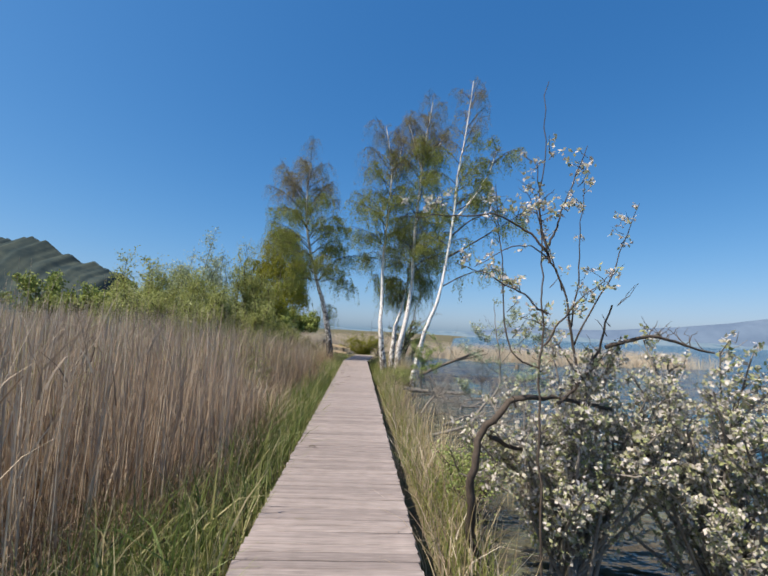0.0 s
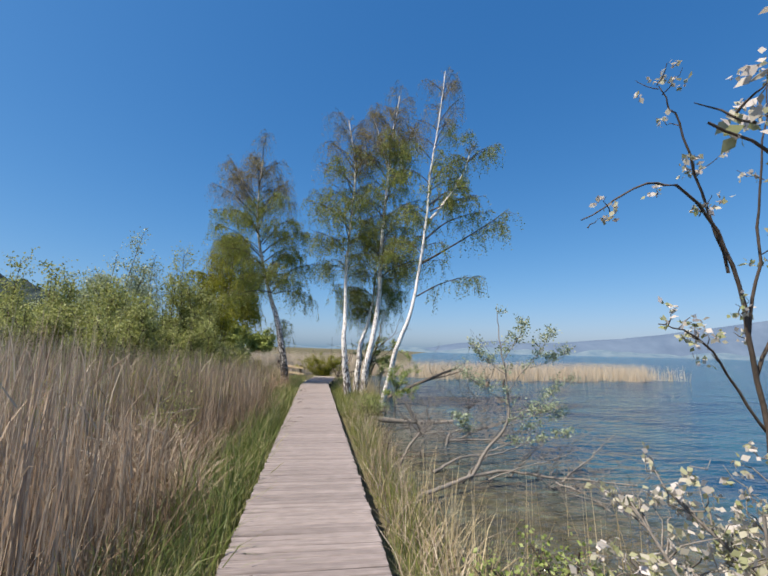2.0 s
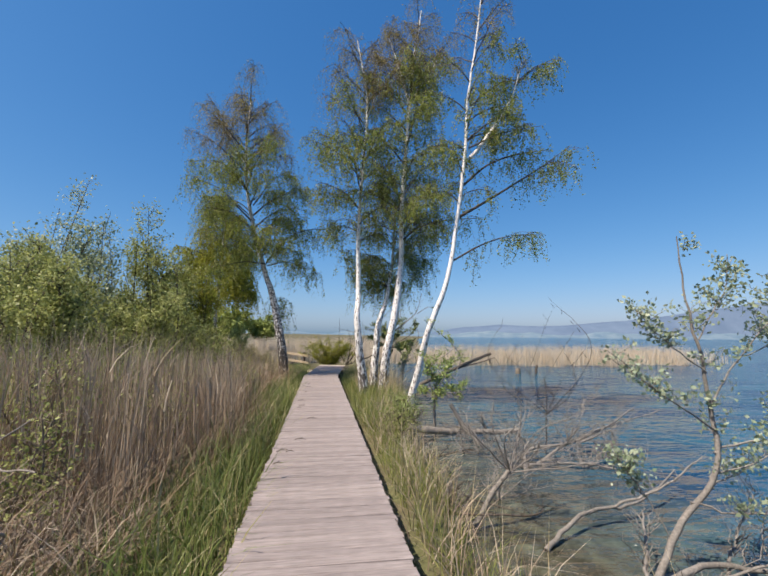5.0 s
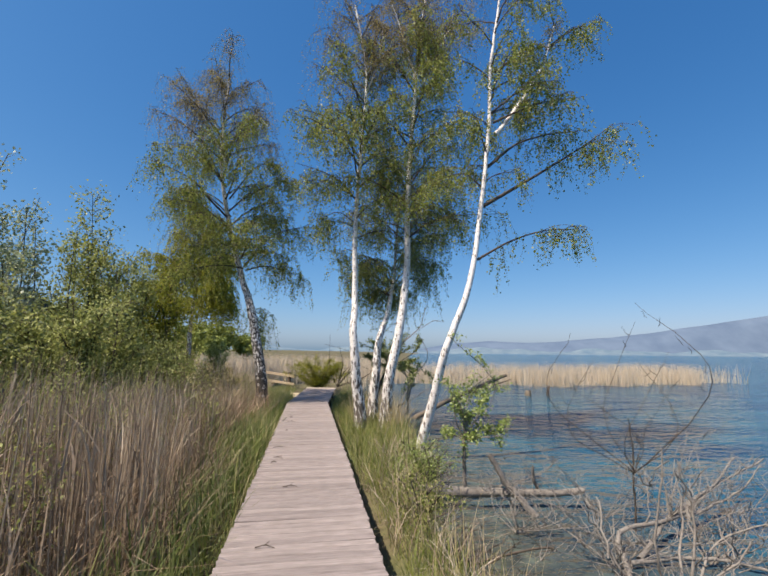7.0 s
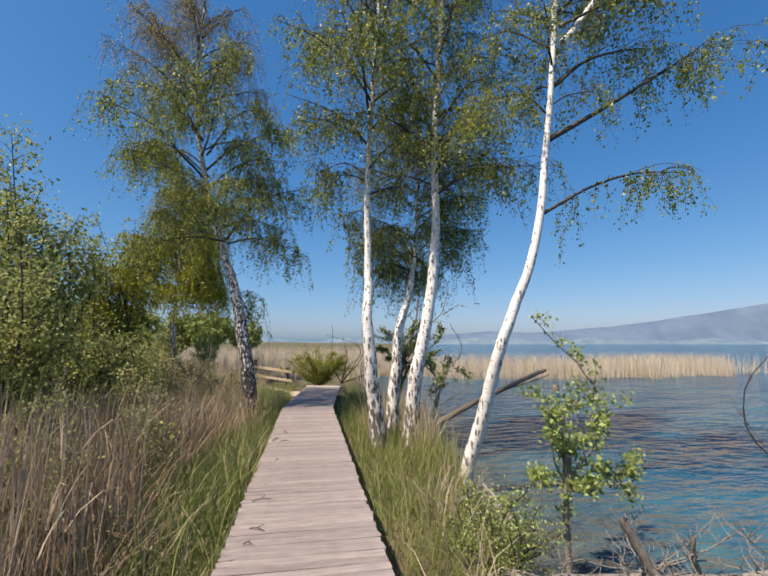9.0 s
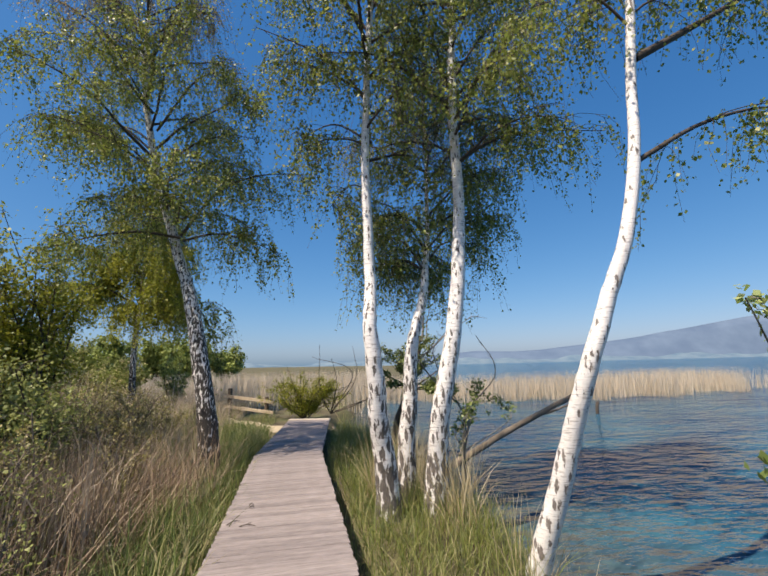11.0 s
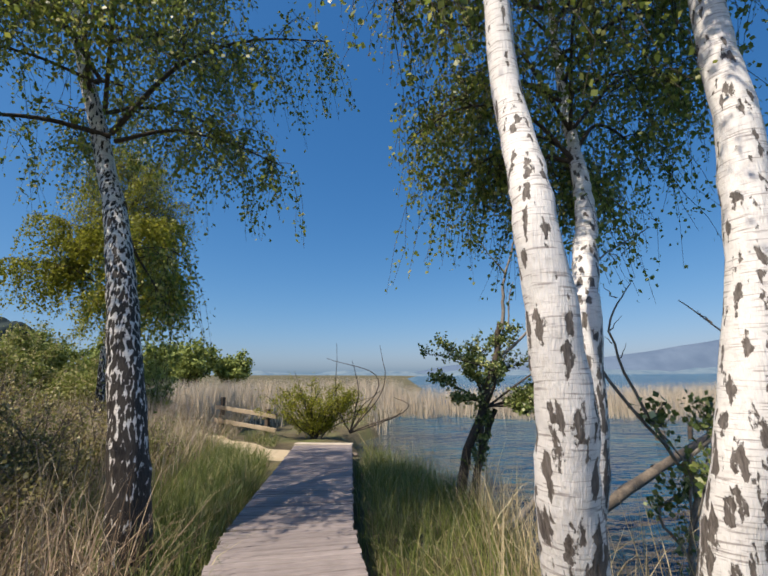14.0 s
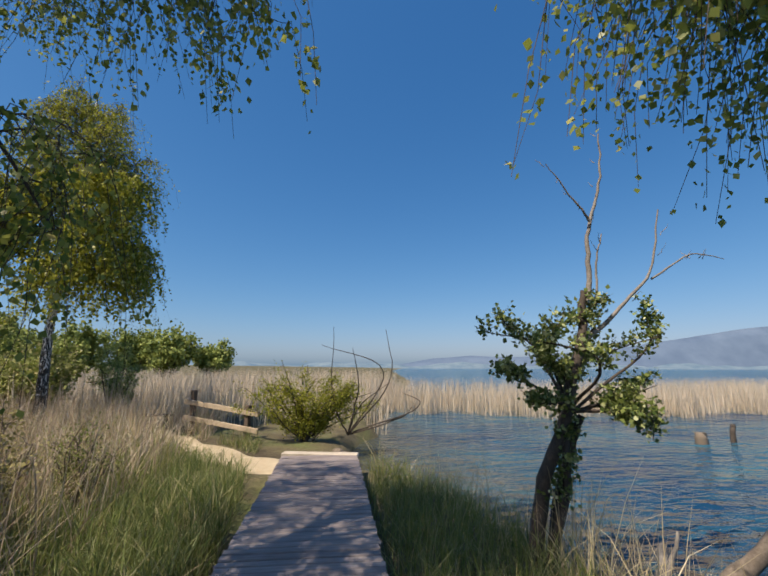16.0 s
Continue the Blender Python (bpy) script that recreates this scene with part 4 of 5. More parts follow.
def fan(base, ends, r0, r1=0.004, sway=0.2):
    """Control rows from one base to several ends, each with its own bow."""
    out = []
    for e in ends:
        b, e = np.array(base, float), np.array(e, float)
        m = (b + e) / 2 + RNG.normal(size=3) * sway * np.linalg.norm(e - b) * [1, 1, 0.4] + [0, 0, 0.05]
        out.append(([b, m, e], r0, r1))
    return out


# seeding willow over the bank, close to the start
shrub("seeding_willow", (2.1, 3.8, -0.6), (1.1, 0.9, 2.25), "grey-brown willow thicket covered in pale fluffy seed heads", PALELEAF, stems=40, twig_n=30, per=2, tuft=8, leaf_size=0.042, twig_len=0.5, wood=DEADWOOD, stem_r=0.02, lift=0.2, group="seeding willows", wide=0.36, jitter=0.03)
shrub("seeding_willow", (3.4, 3.6, -0.8), (1.2, 1.0, 2.8), "grey-brown willow thicket leaning over the water", PALELEAF, stems=40, twig_n=30, per=2, tuft=8, leaf_size=0.042, twig_len=0.5, wood=DEADWOOD, stem_r=0.02, lift=0.2, group="seeding willows", wide=0.36, jitter=0.03)
leafy("willow_sapling", [([(1.52, 3.1, -0.6), (1.5, 3.06, 0.6), (1.48, 3.05, 1.3), (1.53, 3.05, 1.75), (1.55, 3.05, 2.2), (1.53, 3.05, 2.9), (1.6, 3.05, 3.65)], 0.011, 0.003),
                         ([(1.54, 3.05, 2.15), (1.4, 3.05, 2.42), (1.17, 3.05, 2.56), (0.72, 3.05, 2.55), (0.35, 3.05, 2.52)], 0.011, 0.003),
                         ([(1.53, 3.05, 1.75), (1.33, 3.05, 1.9), (1.1, 3.05, 2.05), (0.81, 3.05, 2.15)], 0.009, 0.003),
                         ([(1.54, 3.05, 2.2), (1.45, 3.05, 2.5), (1.4, 3.05, 3.0)], 0.009, 0.003), ([(1.54, 3.05, 2.3), (1.7, 3.05, 2.6), (1.9, 3.05, 3.15)], 0.01, 0.003),
                         ([(1.5, 3.05, 1.5), (1.75, 3.05, 1.8), (2.1, 3.1, 2.1)], 0.009, 0.003), ([(1.48, 3.05, 1.3), (1.25, 3.1, 1.6), (1.1, 3.1, 2.75)], 0.009, 0.003)],
      PALELEAF, "slim willow sapling with tufts of pale buds on bare twigs", "tree", twig_n=11, per=2, tuft=7, leaf_size=0.038, twig_len=0.3, mat=DARKBARK, lo=0.3, group="willow saplings")
leafy("willow_sapling", [([(2.6, 4.45, -0.7), (2.5, 4.4, 0.8), (2.42, 4.4, 1.7), (2.2, 4.35, 2.35), (1.75, 4.3, 2.5), (1.35, 4.3, 2.28)], 0.02, 0.003), ([(2.42, 4.4, 1.7), (2.5, 4.3, 2.4), (2.45, 4.2, 3.3)], 0.011, 0.003),
                         ([(2.45, 4.4, 1.5), (2.75, 4.2, 2.3), (2.9, 4.0, 3.0)], 0.011, 0.003), ([(2.3, 4.37, 2.1), (2.0, 4.3, 2.9), (1.85, 4.3, 3.2)], 0.009, 0.003), ([(2.48, 4.4, 1.2), (2.1, 4.4, 1.7), (1.8, 4.4, 1.8)], 0.009, 0.003)],
      PALELEAF, "arching willow sapling with pale bud tufts over the bank", "tree", twig_n=8, per=2, tuft=7, leaf_size=0.038, twig_len=0.28, mat=DARKBARK, lo=0.3, group="willow saplings")
branch_thing("old_willow_limb", [([(1.3, 3.75, -0.55), (1.12, 3.6, -0.1), (1.08, 3.45, 0.35), (1.2, 3.4, 0.72), (1.42, 3.4, 0.98), (1.8, 3.45, 1.0), (2.3, 3.5, 0.9)], 0.045, 0.015), ([(1.2, 3.4, 0.72), (1.5, 3.5, 0.6), (1.9, 3.6, 0.65)], 0.022, 0.01), ([(1.8, 3.45, 1.0), (2.1, 3.4, 1.35), (2.3, 3.35, 1.9)], 0.016, 0.007), ([(1.9, 3.5, 0.3), (2.5, 3.5, 0.55), (3.1, 3.5, 0.5)], 0.018, 0.008), ([(2.2, 3.4, 1.5), (2.6, 3.3, 1.6), (3.1, 3.3, 1.5)], 0.018, 0.008)], DARKBARK, "dark gnarled willow limb arching from the bank", "branch", twig_n=12, twig_len=0.4)

def moved(paths, sx, dy, thin=1.0):
    return [([(q[0] * sx, q[1] + dy, q[2]) for q in ctrl], r0 * thin, r1 * thin) for ctrl, r0, r1 in paths]


# drowned limb with a living shoot
branch_thing("drowned_limb", [([(1.6, 9.1, -0.66), (2.1, 9.3, -0.62), (2.7, 9.5, -0.57), (3.42, 9.6, -0.54), (4.2, 9.27, -0.56), (5.3, 8.9, -0.6)], 0.042, 0.014),
                              ([(4.1, 9.3, -0.56), (4.35, 8.9, -0.62), (4.5, 8.4, -0.78)], 0.02, 0.008), ([(3.42, 9.6, -0.55), (3.9, 9.9, -0.3), (4.5, 10.2, -0.05)], 0.017, 0.005), ([(3.0, 9.55, -0.56), (3.5, 9.4, -0.3), (4.1, 9.3, -0.1), (4.7, 9.3, 0.2)], 0.014, 0.004),
                              ([(4.2, 9.27, -0.56), (4.9, 9.6, -0.35), (5.7, 9.8, 0.1)], 0.02, 0.006), ([(2.5, 9.45, -0.58), (2.9, 9.9, -0.45), (3.3, 10.4, -0.4)], 0.02, 0.009)], DEADWOOD, "pale bare limb lying in the shallow water", "branch", twig_n=26, twig_len=0.55)
branch_thing("drowned_limb", [([(2.3, 10.6, -0.72), (3.0, 10.95, -0.56), (3.85, 11.25, -0.52), (5.06, 11.9, -0.35)], 0.03, 0.012), ([(3.4, 11.1, -0.54), (4.0, 11.0, -0.35), (4.6, 11.0, 0.0)], 0.018, 0.006)], DEADWOOD, "pale slim limb lying behind the lake sapling", "branch", twig_n=9, twig_len=0.4)
leafy("lake_sapling", [([(2.66, 9.55, -0.58), (3.0, 9.6, -0.1), (3.38, 9.6, 0.41), (3.42, 9.65, 1.21), (3.35, 9.7, 1.8), (3.31, 9.7, 2.46)], 0.034, 0.005)]
      + [([a, b, c], r * 0.6, 0.003) for a, b, c, r in (((3.4, 9.62, 0.9), (3.9, 9.7, 1.4), (4.42, 9.7, 2.06), 0.018), ((3.38, 9.6, 0.5), (4.1, 9.7, 0.75), (4.82, 9.8, 1.15), 0.02), ((3.4, 9.6, 0.7), (2.9, 9.6, 1.0), (2.43, 9.6, 1.32), 0.016), ((3.3, 9.6, 0.3), (3.8, 9.5, 0.5), (4.3, 9.4, 0.7), 0.014),
                                                  ((3.42, 9.65, 1.2), (3.0, 9.7, 1.5), (2.8, 9.7, 1.75), 0.012), ((3.38, 9.67, 1.5), (3.7, 9.7, 1.9), (3.8, 9.7, 2.3), 0.012), ((3.1, 9.6, 0.1), (3.6, 9.4, 0.05), (4.4, 9.2, 0.25), 0.016), ((3.2, 9.6, 0.15), (3.9, 9.9, 0.2), (5.0, 10.1, 0.5), 0.018), ((2.9, 9.6, -0.2), (2.7, 9.7, 0.2), (2.5, 9.7, 0.45), 0.01), ((3.9, 9.7, 1.35), (4.4, 9.8, 1.5), (4.75, 9.8, 1.65), 0.01))],
      GREYLEAF, "young grey-green willow growing out of a drowned limb", "tree", twig_n=24, per=15, leaf_size=0.045, twig_len=0.42, lo=0.35)


def brush(at, n, reach, height, lean, label, r=0.0065, mat=DEADWOOD, twig_n=9):
    """A tangle of thin arching dead twigs from one foot."""
    ends = [np.array(at) + [RNG.normal() * reach + lean[0], RNG.normal() * reach * 0.8 + lean[1], height * RNG.uniform(0.15, 1.0)] for _ in range(n)]
    return branch_thing("brushwood", fan(at, ends, r, 0.003, 0.25), mat, label, "dead branches", twig_n=twig_n, twig_len=0.45, sides=5)


for at, n, reach, height, lean in (((3.4, 13.3, -0.76), 16, 0.75, 0.75, (0.2, 0.2)), ((4.5, 13.2, -0.78), 16, 0.8, 0.9, (0.3, 0.2)), ((5.6, 13.9, -0.8), 12, 0.8, 0.9, (0.2, 0.2)), ((2.7, 14.3, -0.74), 12, 0.5, 0.6, (0.2, 0.1)), ((4.2, 14.6, -0.78), 12, 0.7, 1.0, (0.1, 0.0)), ((4.2, 9.7, -0.76), 14, 0.8, 0.7, (0.3, 0.1)), ((2.4, 12.0, -0.74), 10, 0.5, 0.6, (0.3, 0.0))):
    brush(at, n, reach, height, lean, "grey tangle of dead twigs rising from the shallows")["group"] = "dead brushwood"
for at, n in (((1.55, 15.45, -0.5), 16), ((1.5, 13.2, -0.55), 10), ((1.75, 16.4, -0.5), 9), ((1.45, 11.2, -0.55), 9)):
    brush(at, n, 0.35, 0.4, (0.25, 0.0), "dark exposed roots on the bank's edge", 0.016, DARKBARK, 3)["group"] = "bank roots"
branch_thing("drowned_limb", [([(3.3, 13.0, -0.78), (3.69, 13.59, -0.52), (4.79, 13.8, -0.48), (6.0, 14.35, -0.36), (7.7, 15.0, -0.2)], 0.034, 0.012), ([(4.79, 13.8, -0.48), (5.5, 13.8, -0.2), (6.2, 14.0, 0.1)], 0.02, 0.006), ([(3.5, 13.25, -0.68), (4.37, 13.16, -0.62), (5.0, 12.8, -0.68)], 0.03, 0.014)], DEADWOOD, "long pale limb lying in the shallows", "branch", twig_n=12, twig_len=0.5)
branch_thing("dead_shrub", [([(1.75, 11.2, -0.7), (2.0, 11.2, -0.3), (2.2, 11.2, -0.1)], 0.036, 0.026)] + fan((2.2, 11.2, -0.12), [(3.2, 11.3, 0.5), (2.9, 11.0, 0.25), (2.4, 11.3, 0.85), (2.0, 11.1, 1.0), (2.7, 11.6, 0.6), (1.7, 11.3, 0.7), (3.3, 11.0, 0.1), (2.2, 10.8, 0.6), (2.6, 11.2, 0.2)], 0.011), DEADWOOD, "bare grey dead shrub at the water's edge", "dead shrub", twig_n=9, twig_len=0.35)
branch_thing("beached_log", moved([([(1.35, 14.75, -0.42), (2.2, 14.7, -0.46), (3.1, 14.6, -0.48), (3.9, 14.45, -0.44)], 0.085, 0.05), ([(3.05, 14.3, -0.75), (2.75, 14.5, -0.35), (2.5, 14.5, 0.05)], 0.055, 0.04), ([(3.25, 14.6, -0.48), (3.15, 14.55, -0.3), (3.12, 14.5, -0.12)], 0.03, 0.02)]
             + fan((2.7, 14.6, -0.4), [(3.6, 14.0, -0.3), (3.3, 13.9, -0.5), (3.0, 14.9, 0.0), (3.9, 14.9, -0.1), (3.4, 14.2, 0.1), (2.2, 14.1, -0.2), (1.7, 14.2, -0.15)], 0.008), 1.07, 0.5), DEADWOOD, "broken grey log with snapped branches on the shore", "log", twig_n=8, twig_len=0.35)
branch_thing("drowned_limb", moved([([(3.3, 12.9, -0.7), (4.1, 13.4, -0.5), (5.1, 13.9, -0.33), (6.1, 14.4, -0.05)], 0.032, 0.014)] + fan((4.1, 13.4, -0.5), [(4.6, 13.0, 0.1), (5.2, 13.2, -0.2), (4.4, 13.9, 0.3), (3.6, 13.8, 0.0), (5.4, 14.6, 0.4), (5.0, 13.0, 0.3), (3.9, 13.0, 0.2), (5.6, 13.8, 0.1), (4.8, 13.5, 0.5), (5.8, 14.2, 0.4), (4.3, 13.2, 0.4)], 0.007), 1.12, 0.45), DEADWOOD, "pale forked limb rising from the shallows", "branch", twig_n=9, twig_len=0.4)
branch_thing("bare_willow", moved([([(4.3, 13.6, -0.8), (4.35, 13.6, 0.0), (4.3, 13.6, 0.7)], 0.025, 0.015)] + fan((4.35, 13.6, 0.0), [(3.5, 13.5, 1.9), (3.9, 13.7, 1.5), (4.5, 13.6, 2.0), (4.9, 13.4, 1.7), (5.2, 13.7, 1.2), (4.2, 13.3, 2.3), (3.6, 13.8, 1.1), (4.7, 13.9, 1.5)], 0.014, 0.004), 1.0, 0.5, 0.55), DARKBARK, "bare thin-twigged willow standing in the lake", "dead shrub", twig_n=7, twig_len=0.4)
leafy("willow_shoot", [([(2.45, 15.5, -0.7), (2.45, 15.5, 0.0), (2.5, 15.5, 0.5)], 0.035, 0.02)] + fan((2.47, 15.5, 0.2), [(2.3, 15.6, 1.9), (2.1, 15.5, 1.1), (2.9, 15.5, 1.3), (2.75, 15.3, 0.9), (2.2, 15.3, 0.7), (2.9, 15.7, 0.6), (2.6, 15.2, 0.3), (3.2, 15.4, 0.5), (3.3, 15.5, 1.0), (3.0, 15.2, 0.1), (2.1, 15.3, 0.3)], 0.012, 0.004), FRESHLEAF, "small fresh green willow shoot at the water's edge", "bush", twig_n=20, per=12, leaf_size=0.05, twig_len=0.25)
branch_thing("driftwood", [([(2.35, 23.0, -0.35), (2.8, 23.3, -0.32), (3.3, 23.7, -0.15)], 0.06, 0.045), ([(2.9, 23.35, -0.3), (3.15, 23.4, -0.1), (3.3, 23.45, 0.05)], 0.03, 0.012)], DEADWOOD, "pale splintered driftwood on the bank", "driftwood")
shrub("bank_shrub", (1.5, 5.0, -0.5), (0.45, 0.7, 0.95), "low fresh-leaved shrub on the bank", FRESHLEAF, stems=20, twig_n=12, per=12, leaf_size=0.035, twig_len=0.25, stem_r=0.008, lift=0.3)
shrub("bank_shrub", (1.75, 15.4, -0.5), (0.55, 0.6, 0.85), "low yellow-green shrub on the bank", FRESHLEAF, stems=22, twig_n=12, per=14, leaf_size=0.03, twig_len=0.2, stem_r=0.008, lift=0.3)
shrub("bank_shrub", (1.25, 13.6, -0.45), (0.4, 0.6, 0.75), "low olive shrub on the bank beside dead roots", SEDGE, stems=16, twig_n=10, per=12, leaf_size=0.03, twig_len=0.2, stem_r=0.008, lift=0.3)
for a, b in (((1.55, 16.5, -0.28), (2.2, 16.7, -0.2)), ((1.7, 16.2, -0.3), (2.3, 16.35, -0.25)), ((2.2, 16.1, -0.35), (2.15, 16.8, -0.2))):
    branch_thing("driftwood_stick", [([a, (np.array(a) + b) / 2 + [0, 0, 0.03], b], 0.03, 0.022)], DEADWOOD, "short sawn driftwood stick in the grass", "stick")["group"] = "driftwood sticks"

# alder with dead crown, and its neighbour
leafy("alder", [([(2.3, 24.2, -0.6), (2.45, 24.2, 0.2), (2.75, 24.2, 1.0), (3.05, 24.2, 1.8), (3.18, 24.2, 2.3)], 0.085, 0.04), ([(2.55, 24.3, -0.6), (2.72, 24.3, 0.3), (2.95, 24.3, 1.0)], 0.07, 0.04), ([(2.42, 24.1, -0.6), (2.6, 24.1, 0.2), (2.75, 24.15, 0.9)], 0.05, 0.03)]
      + fan((2.85, 24.2, 1.0), [(1.8, 24.1, 1.8), (1.9, 24.0, 1.4), (2.1, 24.3, 2.0), (2.2, 23.9, 1.1), (3.9, 24.2, 1.3), (4.1, 24.3, 2.2), (3.7, 24.1, 0.7), (3.6, 23.9, 1.2), (3.3, 23.8, 0.9), (2.6, 23.9, 2.0), (3.6, 24.5, 2.3), (3.3, 24.0, 2.2), (2.5, 24.1, 1.5), (3.9, 24.0, 1.8), (3.4, 24.5, 1.6)], 0.02)
      + [([(3.18, 24.2, 2.2), (3.2, 24.2, 2.7), (3.3, 24.2, 3.2), (3.42, 24.2, 3.8), (3.51, 24.2, 4.4)], 0.035, 0.008, DEADWOOD), ([(3.3, 24.2, 3.15), (3.1, 24.2, 3.35), (2.73, 24.2, 3.8)], 0.018, 0.005, DEADWOOD), ([(3.0, 24.2, 1.7), (3.54, 24.2, 2.07), (4.07, 24.2, 2.5), (4.35, 24.2, 3.3)], 0.03, 0.008, DEADWOOD), ([(4.07, 24.2, 2.5), (4.5, 24.1, 2.75), (4.9, 24.0, 2.7)], 0.014, 0.004, DEADWOOD), ([(3.3, 24.2, 2.2), (3.35, 24.2, 2.7), (3.42, 24.2, 3.0)], 0.016, 0.006, DEADWOOD)],
      ALDERLEAF, "small alder with dead bleached top branches at the water's edge", "tree", twig_n=30, per=13, leaf_size=0.052, twig_len=0.34, bare=5, wide=0.42, mat=DARKBARK)
leafy("alder_shrub", [([(2.7, 20.7, -0.7), (2.75, 20.7, 0.2), (2.8, 20.7, 0.9)], 0.03, 0.015)] + fan((2.75, 20.7, 0.2), [(3.1, 20.7, 1.3), (2.5, 20.6, 1.2), (3.2, 20.6, 0.8), (2.9, 20.4, 1.0), (3.3, 20.9, 1.0)], 0.012)
      + fan((2.78, 20.7, 0.8), [(2.8, 20.7, 2.6), (3.1, 20.8, 2.1), (2.6, 20.8, 2.2)], 0.014, 0.004), ALDERLEAF, "leafy alder shrub with bare dead twigs behind the birches", "bush", twig_n=14, per=10, leaf_size=0.05, twig_len=0.25, bare=3, wide=0.42)
branch_thing("stump", [([(12.0, 30.8, -1.4), (12.0, 30.8, -0.66), (12.05, 30.8, -0.42)], 0.2, 0.13)], WETLOG, "round brown stump standing out of the lake", "stump")
branch_thing("mooring_stake", [([(13.2, 30.8, -1.4), (13.2, 30.8, -0.5), (13.25, 30.8, -0.22)], 0.08, 0.07)], DARKBARK, "dark upright stake standing out of the lake", "post")
branch_thing("dead_branches", fan((1.4, 31.0, -0.2), [(1.0, 30.4, 2.5), (1.3, 30.2, 1.9), (2.2, 30.3, 2.4), (2.6, 30.2, 0.9), (2.9, 30.4, 0.6), (2.2, 30.0, 1.1), (0.6, 30.5, 2.0)], 0.022, 0.006), DARKBARK, "bare dead branches sticking up from the shore bush", "dead shrub")
for k, (x, y, r) in enumerate(((1.1, 29.2, 0.13), (1.35, 29.3, 0.1), (1.0, 29.5, 0.12), (1.6, 29.6, 0.11), (0.75, 29.3, 0.08))):
    bm = bmesh.new()
    bmesh.ops.create_icosphere(bm, subdivisions=2, radius=r)
    for q in bm.verts:
        q.co *= 1 + 0.25 * noise.noise(q.co * 9 + Vector((k * 3.1, 0, 0)))
        q.co.z *= 0.6
    tagged(bm_object("shore_stone", bm, WETLOG, None, Matrix.Translation((x, y, float(ground_z(x, y)) + r * 0.35))), "dark rounded stone at the waterline", "stone", "shore stones")

# fence and path
fence = thing("fence", (-1.9, 32.2, LAND_Z), "two-rail fence of pale timber on dark posts", "fence")
fa, fb = Vector((-2.64, 32.9, 0)), Vector((-1.07, 31.6, 0))
fd = (fb - fa).normalized()
ang = math.atan2(fd.y, fd.x)
for q, top in ((fa, 0.82), (fb, 0.5)):
    bm_object("fence_post", bevelled((0.13, 0.13, top + 0.55), 0.012), POST, fence, Matrix.Translation(q - Vector((-1.9, 32.2, LAND_Z)) + Vector((0, 0, (top - 0.55) / 2))) @ Matrix.Rotation(ang, 4, "Z"))
for z0, z1 in ((0.52, 0.30), (0.10, -0.10)):
    a, b = fa - fd * 0.25 + Vector((0, 0, z0)), fb + fd * 0.45 + Vector((0, 0, z1))
    m = (b - a).to_track_quat("X", "Z").to_matrix().to_4x4()
    bm_object("fence_rail", bevelled(((b - a).length, 0.05, 0.13), 0.012), RAIL, fence, Matrix.Translation((a + b) / 2 - Vector((-1.9, 32.2, LAND_Z)) + Vector((fd.y * 0.09, -fd.x * 0.09, 0))) @ m)
bench = thing("low_bench", (-4.0, 34.4, LAND_Z), "low dark plank bench in the grass", "bench")
bm_object("seat", bevelled((0.95, 0.28, 0.07), 0.01), POST, bench, Matrix.Translation((0, 0, 0.38)))
for sx in (-0.35, 0.35):
    bm_object("leg", bevelled((0.12, 0.22, 0.42), 0.01), POST, bench, Matrix.Translation((sx, 0, 0.135)))


def path_strip():
    n, m = 60, 9
    a = np.linspace(0, 5, n)
    c = np.column_stack([np.interp(a, range(6), PATH_X), np.interp(a, range(6), PATH_Y)])
    d = np.gradient(c, axis=0)
    d /= np.linalg.norm(d, axis=1)[:, None]
    side = np.column_stack([-d[:, 1], d[:, 0]])
    w = np.linspace(-1, 1, m)
    half = 0.52 + 0.1 * np.sin(a * 5)
    q = c[:, None] + side[:, None] * (w[None, :] * half[:, None])[..., None]
    x, y = q[..., 0].ravel(), q[..., 1].ravel()
    lift = np.tile(0.05 - 0.09 * np.abs(w) ** 4, n)
    i = (np.arange(n - 1)[:, None] * m + np.arange(m - 1)[None]).ravel()
    return np.column_stack([x, y, ground_z(x, y) + lift]), np.stack([i, i + 1, i + m + 1, i + m], 1)


tagged(part("sand_path", path_strip(), SAND, smooth=True), "pale trodden sand path leaving the boardwalk", "path", kind="structure")

# far trees
for (x, y, r, h) in ((-24, 76, 4.0, 7.0), (-19, 78, 3.6, 6.2), (-14.5, 75, 3.5, 7.2), (-10, 79, 3.0, 5.2), (-30, 74, 4.5, 7.5), (-37, 72, 5, 8.5)):
    shrub("field_tree", (x, y, -0.3), (r, r, h), "round dark green tree beyond the reeds", FARLEAF, "tree", stems=18, twig_n=22, per=16, leaf_size=0.34, twig_len=1.3, stem_r=0.1, group="far trees", wide=0.45, jitter=0.3)
for (x, y, r, h) in ((-36, 58, 4.5, 8.0), (-44, 60, 5, 9.5), (-53, 58, 5, 9.0), (-29, 55, 3.5, 6.5), (-62, 60, 6, 10)):
    shrub("field_tree", (x, y, -0.3), (r, r, h), "olive green tree behind the reed bed", FARLEAF, "tree", stems=18, twig_n=22, per=16, leaf_size=0.34, twig_len=1.3, stem_r=0.1, group="far trees", wide=0.45, jitter=0.3)

